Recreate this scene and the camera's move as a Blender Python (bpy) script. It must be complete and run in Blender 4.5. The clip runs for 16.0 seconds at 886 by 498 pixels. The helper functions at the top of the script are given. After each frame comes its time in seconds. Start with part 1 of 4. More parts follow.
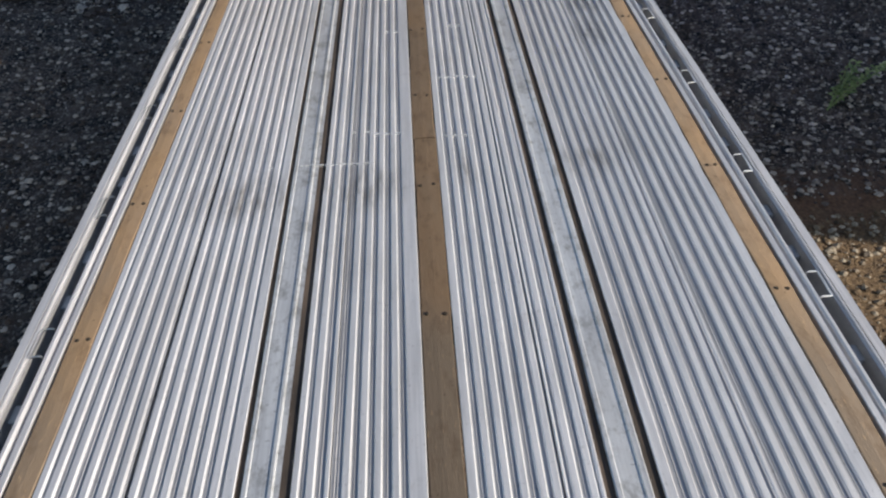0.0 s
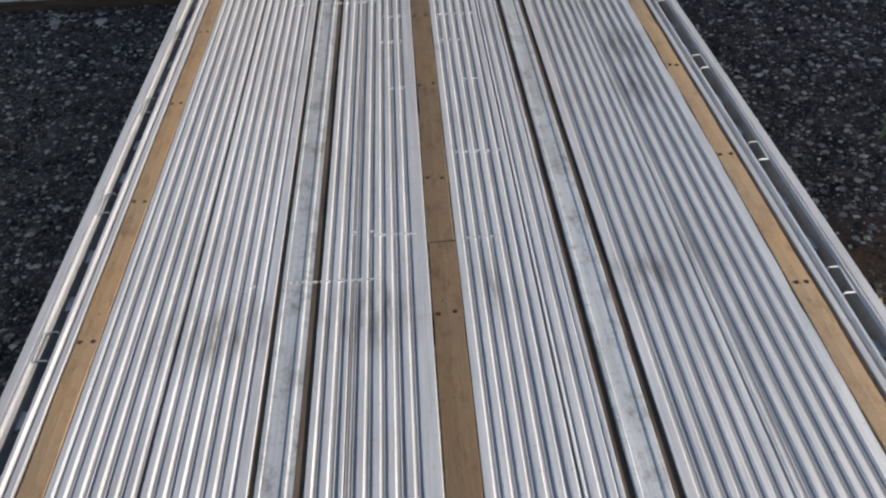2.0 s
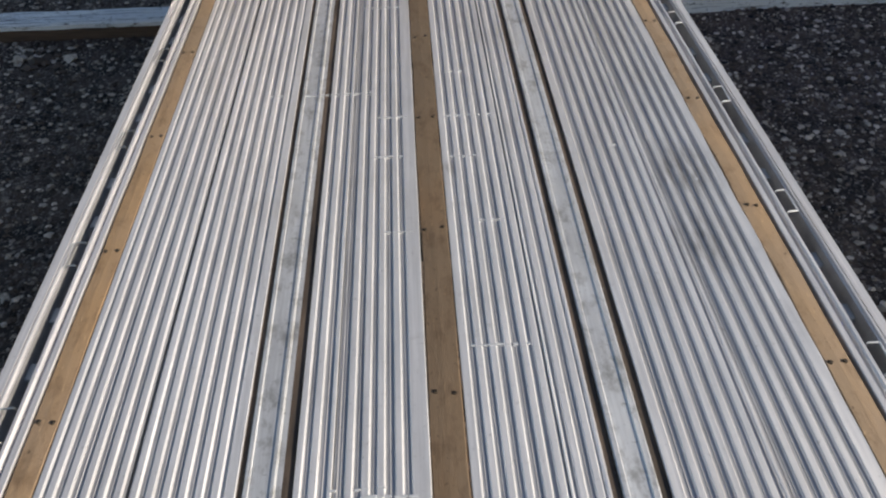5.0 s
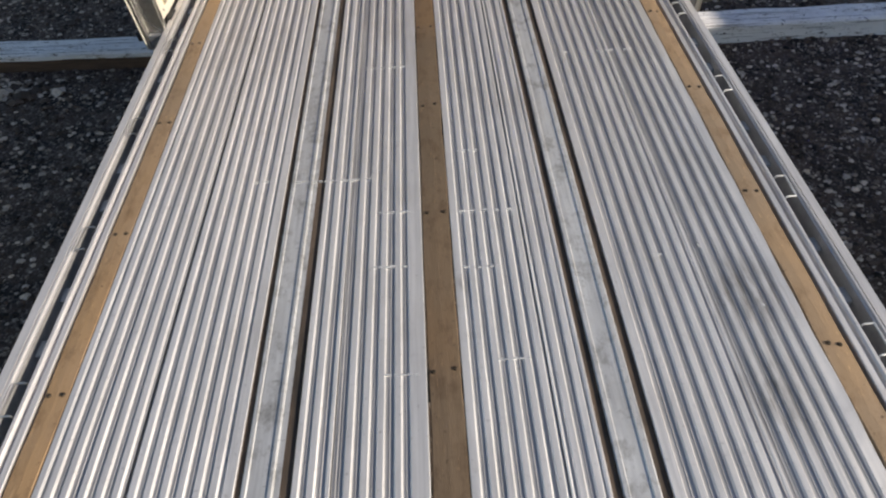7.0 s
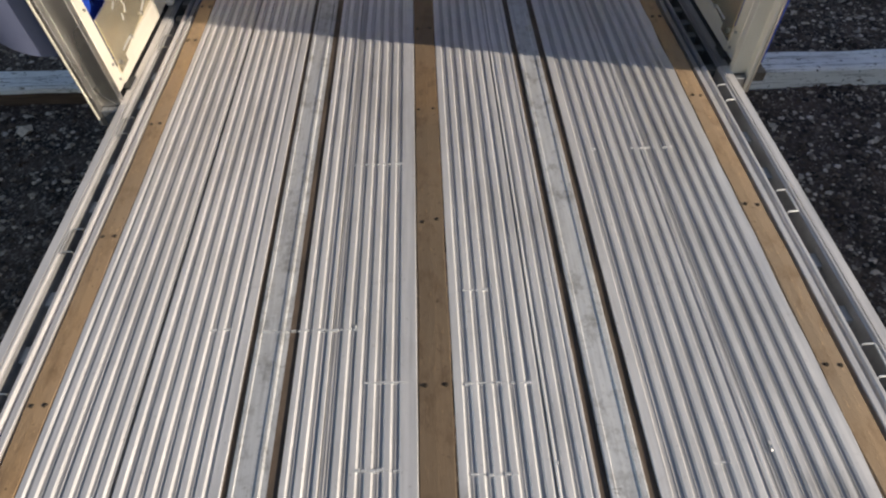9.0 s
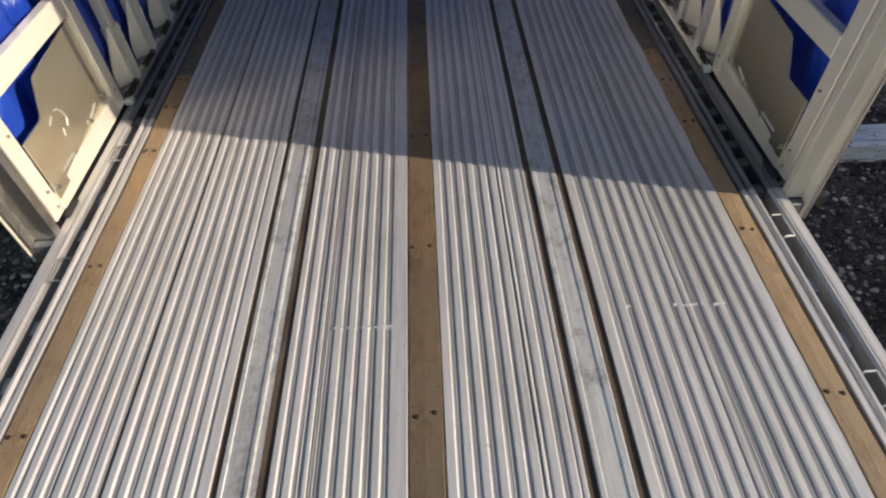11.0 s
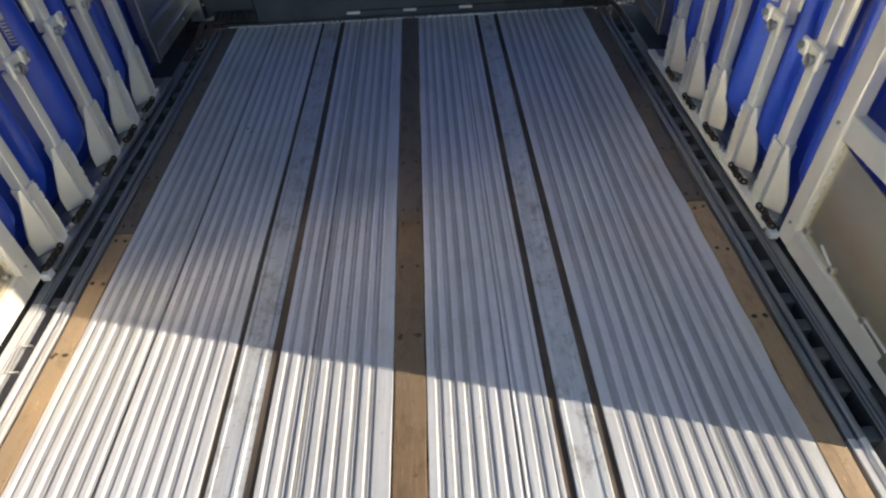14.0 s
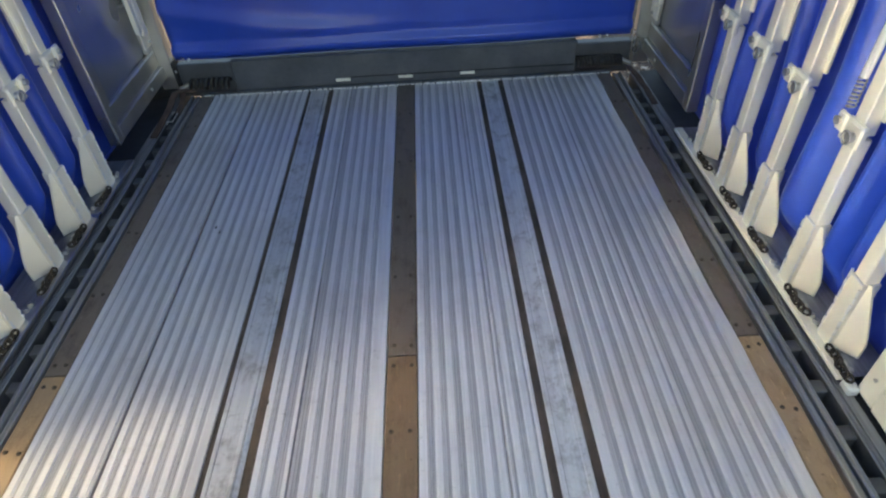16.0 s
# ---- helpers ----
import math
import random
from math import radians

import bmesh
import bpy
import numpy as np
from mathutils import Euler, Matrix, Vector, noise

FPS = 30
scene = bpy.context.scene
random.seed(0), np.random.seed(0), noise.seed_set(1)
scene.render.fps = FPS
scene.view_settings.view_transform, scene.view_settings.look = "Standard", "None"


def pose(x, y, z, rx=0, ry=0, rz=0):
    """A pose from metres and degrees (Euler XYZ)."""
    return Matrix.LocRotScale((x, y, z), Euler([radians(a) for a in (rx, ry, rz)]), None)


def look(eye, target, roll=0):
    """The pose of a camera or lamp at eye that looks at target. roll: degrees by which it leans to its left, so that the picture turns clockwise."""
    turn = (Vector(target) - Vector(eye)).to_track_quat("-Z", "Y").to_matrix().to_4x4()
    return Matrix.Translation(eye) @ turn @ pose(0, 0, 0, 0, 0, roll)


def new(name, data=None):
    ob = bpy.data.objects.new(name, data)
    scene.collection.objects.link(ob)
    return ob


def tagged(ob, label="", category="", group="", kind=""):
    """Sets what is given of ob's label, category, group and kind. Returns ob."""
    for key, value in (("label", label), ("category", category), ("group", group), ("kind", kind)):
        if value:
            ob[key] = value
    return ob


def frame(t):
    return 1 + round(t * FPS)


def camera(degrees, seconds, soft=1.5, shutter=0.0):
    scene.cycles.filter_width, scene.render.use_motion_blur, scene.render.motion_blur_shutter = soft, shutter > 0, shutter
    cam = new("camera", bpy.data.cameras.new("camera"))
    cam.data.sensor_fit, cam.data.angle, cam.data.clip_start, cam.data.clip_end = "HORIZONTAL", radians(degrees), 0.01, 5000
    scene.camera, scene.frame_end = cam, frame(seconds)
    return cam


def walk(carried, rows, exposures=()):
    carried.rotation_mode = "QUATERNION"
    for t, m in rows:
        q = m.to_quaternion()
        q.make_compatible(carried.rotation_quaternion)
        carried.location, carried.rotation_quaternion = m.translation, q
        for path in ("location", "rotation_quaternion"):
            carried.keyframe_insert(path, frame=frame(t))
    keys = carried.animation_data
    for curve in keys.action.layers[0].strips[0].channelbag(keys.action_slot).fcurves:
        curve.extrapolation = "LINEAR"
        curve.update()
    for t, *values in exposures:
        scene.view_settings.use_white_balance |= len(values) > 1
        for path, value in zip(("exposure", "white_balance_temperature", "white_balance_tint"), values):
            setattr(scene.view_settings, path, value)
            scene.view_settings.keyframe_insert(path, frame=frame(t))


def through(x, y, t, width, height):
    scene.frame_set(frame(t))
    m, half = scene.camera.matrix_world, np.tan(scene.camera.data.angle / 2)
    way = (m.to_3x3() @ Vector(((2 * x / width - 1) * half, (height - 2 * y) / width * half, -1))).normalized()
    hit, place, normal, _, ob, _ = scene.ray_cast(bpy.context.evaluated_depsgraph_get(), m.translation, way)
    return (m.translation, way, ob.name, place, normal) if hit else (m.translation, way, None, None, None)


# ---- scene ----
cam = camera(73.8, 16.0, soft=2.2)
PATH = [
    (0, (0.003, -1.095, 1.504), (0.037, 0.25, 0.024), -2.9),
    (0.5, (0.028, -0.908, 1.504), (0.07, 0.426, 0.015), -2.7),
    (1, (0.032, -0.744, 1.497), (0.076, 0.575, -0.006), -2.8),
    (1.5, (-0.006, -0.565, 1.509), (0.032, 0.747, 0.001), -3.3),
    (2, (-0.023, -0.42, 1.499), (0.003, 0.883, -0.019), -3.8),
    (2.5, (0.025, -0.253, 1.506), (0.043, 1.039, -0.02), -3.7),
    (3, (0.057, -0.11, 1.509), (0.072, 1.171, -0.027), -3.5),
    (3.5, (0.037, 0.037, 1.5), (0.052, 1.309, -0.043), -3.5),
    (4, (-0.011, 0.181, 1.517), (0.013, 1.452, -0.027), -3.3),
    (6.5, (0.037, 0.902, 1.493), (0.037, 2.189, -0.037), -4.2),
    (7, (0.026, 1.029, 1.496), (0.017, 2.307, -0.043), -4.2),
    (7.5, (0.065, 1.2, 1.496), (0.053, 2.48, -0.042), -3.5),
    (8, (0.079, 1.353, 1.499), (0.072, 2.626, -0.043), -2.9),
    (8.5, (0.06, 1.532, 1.497), (0.061, 2.799, -0.05), -2.8),
    (9, (0.043, 1.698, 1.497), (0.038, 2.964, -0.052), -3.1),
    (11.3, (0.071, 2.378, 1.466), (0.073, 3.735, -0.003), -3.3),
    (11.5, (0.046, 2.414, 1.465), (0.059, 3.78, 0.004), -3.2),
    (12, (0.061, 2.54, 1.457), (0.077, 3.926, 0.015), -3.0),
    (12.5, (0.11, 2.692, 1.463), (0.127, 4.092, 0.035), -2.7),
    (13, (0.132, 2.812, 1.454), (0.145, 4.225, 0.039), -2.7),
    (13.5, (0.12, 2.976, 1.466), (0.127, 4.408, 0.07), -3.1),
    (14, (0.118, 3.118, 1.469), (0.118, 4.565, 0.088), -3.3),
    (14.5, (0.17, 3.281, 1.469), (0.157, 4.742, 0.104), -3.5),
    (15, (0.202, 3.405, 1.474), (0.181, 4.875, 0.118), -3.6),
    (15.5, (0.195, 3.521, 1.462), (0.189, 5.004, 0.12), -3.3),
    (16, (0.145, 3.669, 1.483), (0.148, 5.165, 0.156), -3.3),
]
EXPOSURES = [(0, 0.90, 6450, 10), (3.5, 0.86, 6630, 10), (7, 0.84, 6900, 11), (9, 0.76, 7100, 11), (12, 0.95, 7180, 10), (13, 1.26, 7040, 9), (14, 1.56, 6860, 8), (14.8, 2.06, 7080, 6), (16, 2.58, 7330, 4)]
walk(cam, [(t, look(eye, target, roll)) for t, eye, target, roll in PATH], EXPOSURES)

# ---- world, sun ----
scene.cycles.blur_glossy = 0.0  # keep the sun's glint off the gate sheets as sharp as it is
SUN_EL = radians(26.0)
SUN_AZ = math.atan2(0.966, -0.26)
world = bpy.data.worlds.new("sky")
scene.world = world
world.use_nodes = True
wn = world.node_tree.nodes
sky = wn.new("ShaderNodeTexSky")
sky.sky_type = "NISHITA"
sky.sun_disc = False
sky.sun_elevation = SUN_EL
sky.sun_rotation = SUN_AZ
sky.air_density = 1.0
sky.dust_density = 0.8
wn["Background"].inputs["Strength"].default_value = 0.064
world.node_tree.links.new(sky.outputs[0], wn["Background"].inputs["Color"])
sun_data = bpy.data.lights.new("sun", "SUN")
sun_data.energy = 3.0
sun_data.angle = radians(0.5)
sun_data.color = (1.0, 0.905, 0.785)
sun = new("sun", sun_data)
toward = Vector((math.cos(SUN_EL) * 0.9656, -math.cos(SUN_EL) * 0.26, math.sin(SUN_EL)))
sun.matrix_world = look((30, -8, 20), Vector((30, -8, 20)) - toward)


# ---- materials ----
class Mat:
    """A node material with a Principled shader and short helpers."""

    def __init__(self, name, rough=0.5, metal=0.0):
        self.m = bpy.data.materials.new(name)
        self.m.use_nodes = True
        self.n = self.m.node_tree.nodes
        self.l = self.m.node_tree.links
        self.bsdf = self.n["Principled BSDF"]
        self.bsdf.inputs["Roughness"].default_value = rough
        self.bsdf.inputs["Metallic"].default_value = metal
        self.co = self.n.new("ShaderNodeTexCoord").outputs["Object"]

    def map(self, scale, co=None):
        k = self.n.new("ShaderNodeMapping")
        k.inputs["Scale"].default_value = scale
        self.l.new(co or self.co, k.inputs["Vector"])
        return k.outputs[0]

    def noise(self, scale, detail=4.0, rough=0.55, stretch=(1, 1, 1)):
        k = self.n.new("ShaderNodeTexNoise")
        k.inputs["Scale"].default_value = scale
        k.inputs["Detail"].default_value = detail
        k.inputs["Roughness"].default_value = rough
        self.l.new(self.map(stretch), k.inputs["Vector"])
        return k.outputs["Fac"]

    def ramp(self, fac, stops):
        k = self.n.new("ShaderNodeValToRGB")
        el = k.color_ramp.elements
        while len(el) < len(stops):
            el.new(0.5)
        for e, (p, c) in zip(el, stops):
            e.position = p
            e.color = (*c, 1.0) if len(c) == 3 else c
        self.l.new(fac, k.inputs[0])
        return k.outputs[0]

    def value(self, fac, lo, hi, a=0.0, b=1.0):
        k = self.n.new("ShaderNodeMapRange")
        for i, v in zip((1, 2, 3, 4), (a, b, lo, hi)):
            k.inputs[i].default_value = v
        self.l.new(fac, k.inputs[0])
        return k.outputs[0]

    def mix(self, fac, a, b, mode="MIX"):
        k = self.n.new("ShaderNodeMix")
        k.data_type = "RGBA"
        k.blend_type = mode
        for sock, v in ((k.inputs[0], fac), (k.inputs[6], a), (k.inputs[7], b)):
            if isinstance(v, (int, float)):
                sock.default_value = v
            elif isinstance(v, tuple):
                sock.default_value = (*v, 1.0)
            else:
                self.l.new(v, sock)
        return k.outputs[2]

    def random(self):
        return self.n.new("ShaderNodeObjectInfo").outputs["Random"]

    def island(self):
        return self.n.new("ShaderNodeNewGeometry").outputs["Random Per Island"]

    def color(self, c):
        if isinstance(c, tuple):
            self.bsdf.inputs["Base Color"].default_value = (*c, 1.0)
        else:
            self.l.new(c, self.bsdf.inputs["Base Color"])
        return self

    def rough(self, r):
        self.l.new(r, self.bsdf.inputs["Roughness"])
        return self

    def bump(self, fac, strength=0.3, distance=0.002):
        k = self.n.new("ShaderNodeBump")
        k.inputs["Strength"].default_value = strength
        k.inputs["Distance"].default_value = distance
        self.l.new(fac, k.inputs["Height"])
        self.l.new(k.outputs[0], self.bsdf.inputs["Normal"])
        return self


def aluminium(name, light, dark, rough_lo, rough_hi, metal=0.85, dirt=0.55, drawn=True, stains=(), scuffs=False):
    """Worn mill-finish aluminium: long drag marks, faint clouding, dark specks, and stains as (x, y, half width, half length)."""
    k = Mat(name, metal=metal)
    streak = k.noise(9.0, 5, 0.6, (9, 0.35, 9)) if drawn else k.noise(5.0, 2, 0.4, (1, 1, 0.6))
    long = k.noise(3.0, 4, 0.6, (14, 0.12, 6) if drawn else (1, 1, 0.7))
    cloud = k.noise(2.3, 6, 0.62, (1.2, 0.8, 1))
    smudge = k.noise(7.0, 6, 0.7, (0.7, 1.6, 0.5))
    speck = k.noise(60.0, 3, 0.6)
    c = k.ramp(streak, [(0.3, dark), (0.62, light)])
    c = k.mix(1.0, c, k.value(long, *((0.92, 1.05) if drawn else (0.94, 1.03)), 0.3, 0.7), "MULTIPLY")
    c = k.mix(k.ramp(cloud, [(0.50, (0, 0, 0)), (0.76, (dirt * 0.6,) * 3)]), c, (0.26, 0.235, 0.205))
    c = k.mix(k.ramp(smudge, [(0.60, (0, 0, 0)), (0.78, (dirt * 0.55,) * 3)]), c, (0.22, 0.20, 0.175))
    c = k.mix(k.ramp(speck, [(0.62, (0, 0, 0)), (0.78, (dirt * 0.8,) * 3)]), c, (0.13, 0.12, 0.11))
    for x, y, w, l in stains:
        away = k.n.new("ShaderNodeVectorMath")
        away.operation = "LENGTH"
        mp = k.n.new("ShaderNodeMapping")
        mp.inputs["Location"].default_value = (-x / w, -y / l, 0)
        mp.inputs["Scale"].default_value = (1 / w, 1 / l, 0)
        k.l.new(k.co, mp.inputs["Vector"])
        k.l.new(mp.outputs[0], away.inputs[0])
        blot = k.value(away.outputs["Value"], 0.75, 0.0, 0.2, 1.0)
        torn = k.n.new("ShaderNodeMath")
        torn.operation = "MULTIPLY"
        k.l.new(blot, torn.inputs[0])
        k.l.new(k.value(k.noise(13.0, 5, 0.7, (3.5, 0.5, 1)), 0.0, 1.1, 0.40, 0.68), torn.inputs[1])
        torn.use_clamp = True
        c = k.mix(torn.outputs[0], c, (0.17, 0.15, 0.125))
    if scuffs:
        rub = k.noise(10.0, 6, 0.75, (1.4, 1.0, 1))
        c = k.mix(k.ramp(rub, [(0.50, (0, 0, 0)), (0.66, (0.7, 0.7, 0.7))]), c, (0.24, 0.235, 0.22))
        cut = k.noise(22.0, 4, 0.7, (0.7, 5.0, 1))
        c = k.mix(k.ramp(cut, [(0.66, (0, 0, 0)), (0.70, (0.8, 0.8, 0.8))]), c, (0.12, 0.115, 0.11))
    c = k.mix(1.0, c, k.value(k.random(), 0.92, 1.05), "MULTIPLY")
    k.color(c)
    k.rough(k.value(streak, rough_lo, rough_hi, 0.3, 0.7))
    k.bump(k.noise(25.0, 4, 0.6, (4, 0.5, 4) if drawn else (1, 1, 1)), 0.25 if drawn else 0.12, 0.0015)
    return k.m


SMEARS = [(-0.25, 0.62, 0.24, 0.17), (-0.70, 0.60, 0.32, 0.17), (0.155, 0.69, 0.05, 0.14), (0.64, 0.70, 0.16, 0.13), (0.88, 1.70, 0.14, 0.18), (0.92, 2.02, 0.16, 0.22), (0.075, 2.13, 0.03, 0.05)]
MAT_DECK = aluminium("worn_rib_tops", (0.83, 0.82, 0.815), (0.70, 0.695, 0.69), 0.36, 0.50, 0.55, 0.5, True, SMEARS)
# trough copy of the deck metal, darker: shade of the recess is put in
MAT_TROUGH = aluminium("dirty_shaded_trough", (0.53, 0.525, 0.53), (0.39, 0.388, 0.395), 0.40, 0.54, 0.42, 0.5, True, SMEARS)
MAT_PLATE = aluminium("smooth_plank_aluminium", (0.70, 0.715, 0.72), (0.54, 0.55, 0.56), 0.36, 0.5, 0.5, 0.6, True, (), True)
MAT_RAIL = aluminium("side_rail_aluminium", (0.71, 0.695, 0.69), (0.55, 0.54, 0.538), 0.32, 0.5, 0.45, 0.4)
MAT_FRAME = aluminium("frame_aluminium", (0.92, 0.875, 0.76), (0.84, 0.795, 0.69), 0.29, 0.32, 0.3, 0.06, False)
MAT_SHEET = aluminium("sheet_aluminium", (0.88, 0.79, 0.59), (0.83, 0.745, 0.55), 0.25, 0.27, 0.82, 0.05, False)
MAT_REFLECTOR = aluminium("reflector_sheet_aluminium", (0.95, 0.87, 0.70), (0.90, 0.82, 0.65), 0.25, 0.28, 0.95, 0.05, False)
MAT_CREAM = aluminium("cream_channel_aluminium", (0.76, 0.725, 0.63), (0.62, 0.59, 0.51), 0.35, 0.5, 0.1, 0.25, False)
MAT_CHANNEL_POST = aluminium("grey_post_aluminium", (0.62, 0.60, 0.56), (0.44, 0.43, 0.405), 0.25, 0.38, 0.9, 0.35, False)
MAT_PANEL = aluminium("dull_panel_aluminium", (0.44, 0.46, 0.50), (0.37, 0.39, 0.43), 0.26, 0.34, 0.85, 0.1, False)
MAT_GRIMY_SHADED = aluminium("greasy_shaded_aluminium", (0.30, 0.31, 0.325), (0.17, 0.175, 0.185), 0.3, 0.5, 0.6, 0.6)
MAT_WELD = aluminium("weld_aluminium", (0.84, 0.84, 0.83), (0.66, 0.66, 0.65), 0.4, 0.55, 0.6, 0.1, False)


def wood(name, a, b, grey):
    """Trodden softwood: faint grain, soft blotches, greyed lengths, torn pale splinters and dark pits."""
    k = Mat(name, rough=0.75)
    grain = k.noise(14.0, 6, 0.65, (9, 0.5, 9))
    worn = k.noise(3.0, 6, 0.65, (1.6, 0.5, 1))
    length = k.noise(0.55, 3, 0.5, (0.3, 1.0, 1))
    patch = k.noise(11.0, 6, 0.7, (1.6, 0.8, 1))
    torn = k.noise(34.0, 5, 0.75, (3, 0.5, 1))
    pit = k.noise(48.0, 3, 0.6)
    mean = tuple((p + q) * 0.5 for p, q in zip(a, b))
    c = k.mix(k.value(grain, 0.0, 0.5, 0.3, 0.7), mean, b)
    c = k.mix(k.ramp(worn, [(0.40, (0, 0, 0)), (0.62, (0.85, 0.85, 0.85))]), c, grey)
    c = k.mix(k.ramp(length, [(0.46, (0, 0, 0)), (0.58, (0.75, 0.75, 0.75))]), c, tuple(v * w for v, w in zip(grey, (0.72, 0.78, 0.86))))
    c = k.mix(k.ramp(patch, [(0.50, (0, 0, 0)), (0.70, (0.75, 0.75, 0.75))]), c, tuple(v * 0.62 for v in a))
    c = k.mix(k.ramp(torn, [(0.60, (0, 0, 0)), (0.70, (0.85, 0.85, 0.85))]), c, tuple(min(1.0, v * 1.5) for v in b))
    c = k.mix(k.ramp(pit, [(0.65, (0, 0, 0)), (0.74, (0.8, 0.8, 0.8))]), c, tuple(v * 0.3 for v in a))
    k.color(k.mix(1.0, c, k.value(k.random(), 0.88, 1.08), "MULTIPLY"))
    k.bump(torn, 0.5, 0.003)
    return k.m


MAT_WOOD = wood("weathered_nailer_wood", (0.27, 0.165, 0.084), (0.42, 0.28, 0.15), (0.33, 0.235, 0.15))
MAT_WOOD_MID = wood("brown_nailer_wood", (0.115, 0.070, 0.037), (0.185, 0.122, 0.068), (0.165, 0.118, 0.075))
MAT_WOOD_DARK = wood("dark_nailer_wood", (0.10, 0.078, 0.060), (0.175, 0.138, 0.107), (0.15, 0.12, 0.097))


def plain(name, a, b, rough=0.5, metal=0.0, scale=8.0, stretch=(1, 1, 1), bump=0.2):
    k = Mat(name, rough=rough, metal=metal)
    f = k.noise(scale, 5, 0.6, stretch)
    fine = k.noise(scale * 9, 3, 0.6)
    c = k.ramp(f, [(0.32, a), (0.68, b)])
    k.color(k.mix(k.value(fine, 0.0, 0.25, 0.5, 0.75), c, tuple(v * 0.5 for v in a)))
    k.bump(fine, bump, 0.002)
    return k.m


MAT_RUST = plain("rusty_groove_steel", (0.030, 0.025, 0.021), (0.13, 0.095, 0.070), 0.8, 0.1, 5.0, (3, 0.6, 1))
MAT_DARK = plain("dark_steel", (0.02, 0.021, 0.024), (0.045, 0.047, 0.05), 0.6, 0.4)
# front channel: a darker copy with the cover's shade in its colour
MAT_CHANNEL = plain("shaded_channel", (0.07, 0.071, 0.073), (0.13, 0.131, 0.133), 0.6, 0.3)
MAT_CHANNEL_LIT = plain("lit_channel", (0.25, 0.25, 0.255), (0.40, 0.40, 0.405), 0.5, 0.3)
MAT_BLUE_STEEL = plain("blue_grey_steel", (0.26, 0.30, 0.34), (0.40, 0.44, 0.49), 0.45, 0.4)
MAT_BOLT = plain("zinc_bolt", (0.35, 0.34, 0.32), (0.55, 0.54, 0.52), 0.4, 0.9, 40.0)
MAT_SCREW = plain("dark_screw", (0.03, 0.025, 0.02), (0.09, 0.07, 0.05), 0.55, 0.6, 40.0)
MAT_RUBBER = plain("black_rubber", (0.012, 0.012, 0.013), (0.03, 0.03, 0.031), 0.6)
MAT_BROWN = plain("brown_strap", (0.05, 0.03, 0.025), (0.11, 0.07, 0.055), 0.8, 0.0, 20.0)
MAT_BEAM_PAINT = plain("dark_grey_paint", (0.052, 0.058, 0.068), (0.09, 0.098, 0.112), 0.45, 0.2, 6.0)
MAT_CONCRETE = plain("concrete", (0.22, 0.215, 0.20), (0.34, 0.33, 0.31), 0.9, 0.0, 2.0)
MAT_BLOOM = plain("pale_flower", (0.45, 0.50, 0.18), (0.65, 0.66, 0.35), 0.6, 0.0, 20.0)
MAT_LEAF = plain("weed_leaf", (0.16, 0.22, 0.06), (0.38, 0.45, 0.16), 0.6, 0.0, 20.0)


def tarp_material(name, lo, hi, through, glow):
    k = Mat(name, rough=0.28)
    f = k.noise(3.0, 4, 0.6)
    fine = k.noise(900.0, 2, 0.5)
    c = k.ramp(f, [(0.3, lo), (0.7, hi)])
    k.color(c)
    k.bump(fine, 0.08, 0.0005)
    k.bsdf.inputs["Coat Weight"].default_value = 0.5
    k.bsdf.inputs["Coat Roughness"].default_value = 0.2
    tr = k.n.new("ShaderNodeBsdfTranslucent")
    tr.inputs["Color"].default_value = (*glow, 1.0)
    mx = k.n.new("ShaderNodeMixShader")
    mx.inputs[0].default_value = through
    k.l.new(k.bsdf.outputs[0], mx.inputs[1])
    k.l.new(tr.outputs[0], mx.inputs[2])
    k.l.new(mx.outputs[0], k.n["Material Output"].inputs["Surface"])
    return k.m


MAT_TARP = tarp_material("blue_pvc_tarp", (0.010, 0.050, 0.40), (0.022, 0.080, 0.52), 0.13, (0.20, 0.27, 0.70))
MAT_ROOF = tarp_material("pale_translucent_tarp", (0.40, 0.46, 0.58), (0.50, 0.56, 0.66), 0.19, (0.24, 0.47, 0.80))
MAT_FLAP = tarp_material("grey_blue_pvc", (0.085, 0.10, 0.17), (0.13, 0.15, 0.23), 0.2, (0.16, 0.19, 0.30))


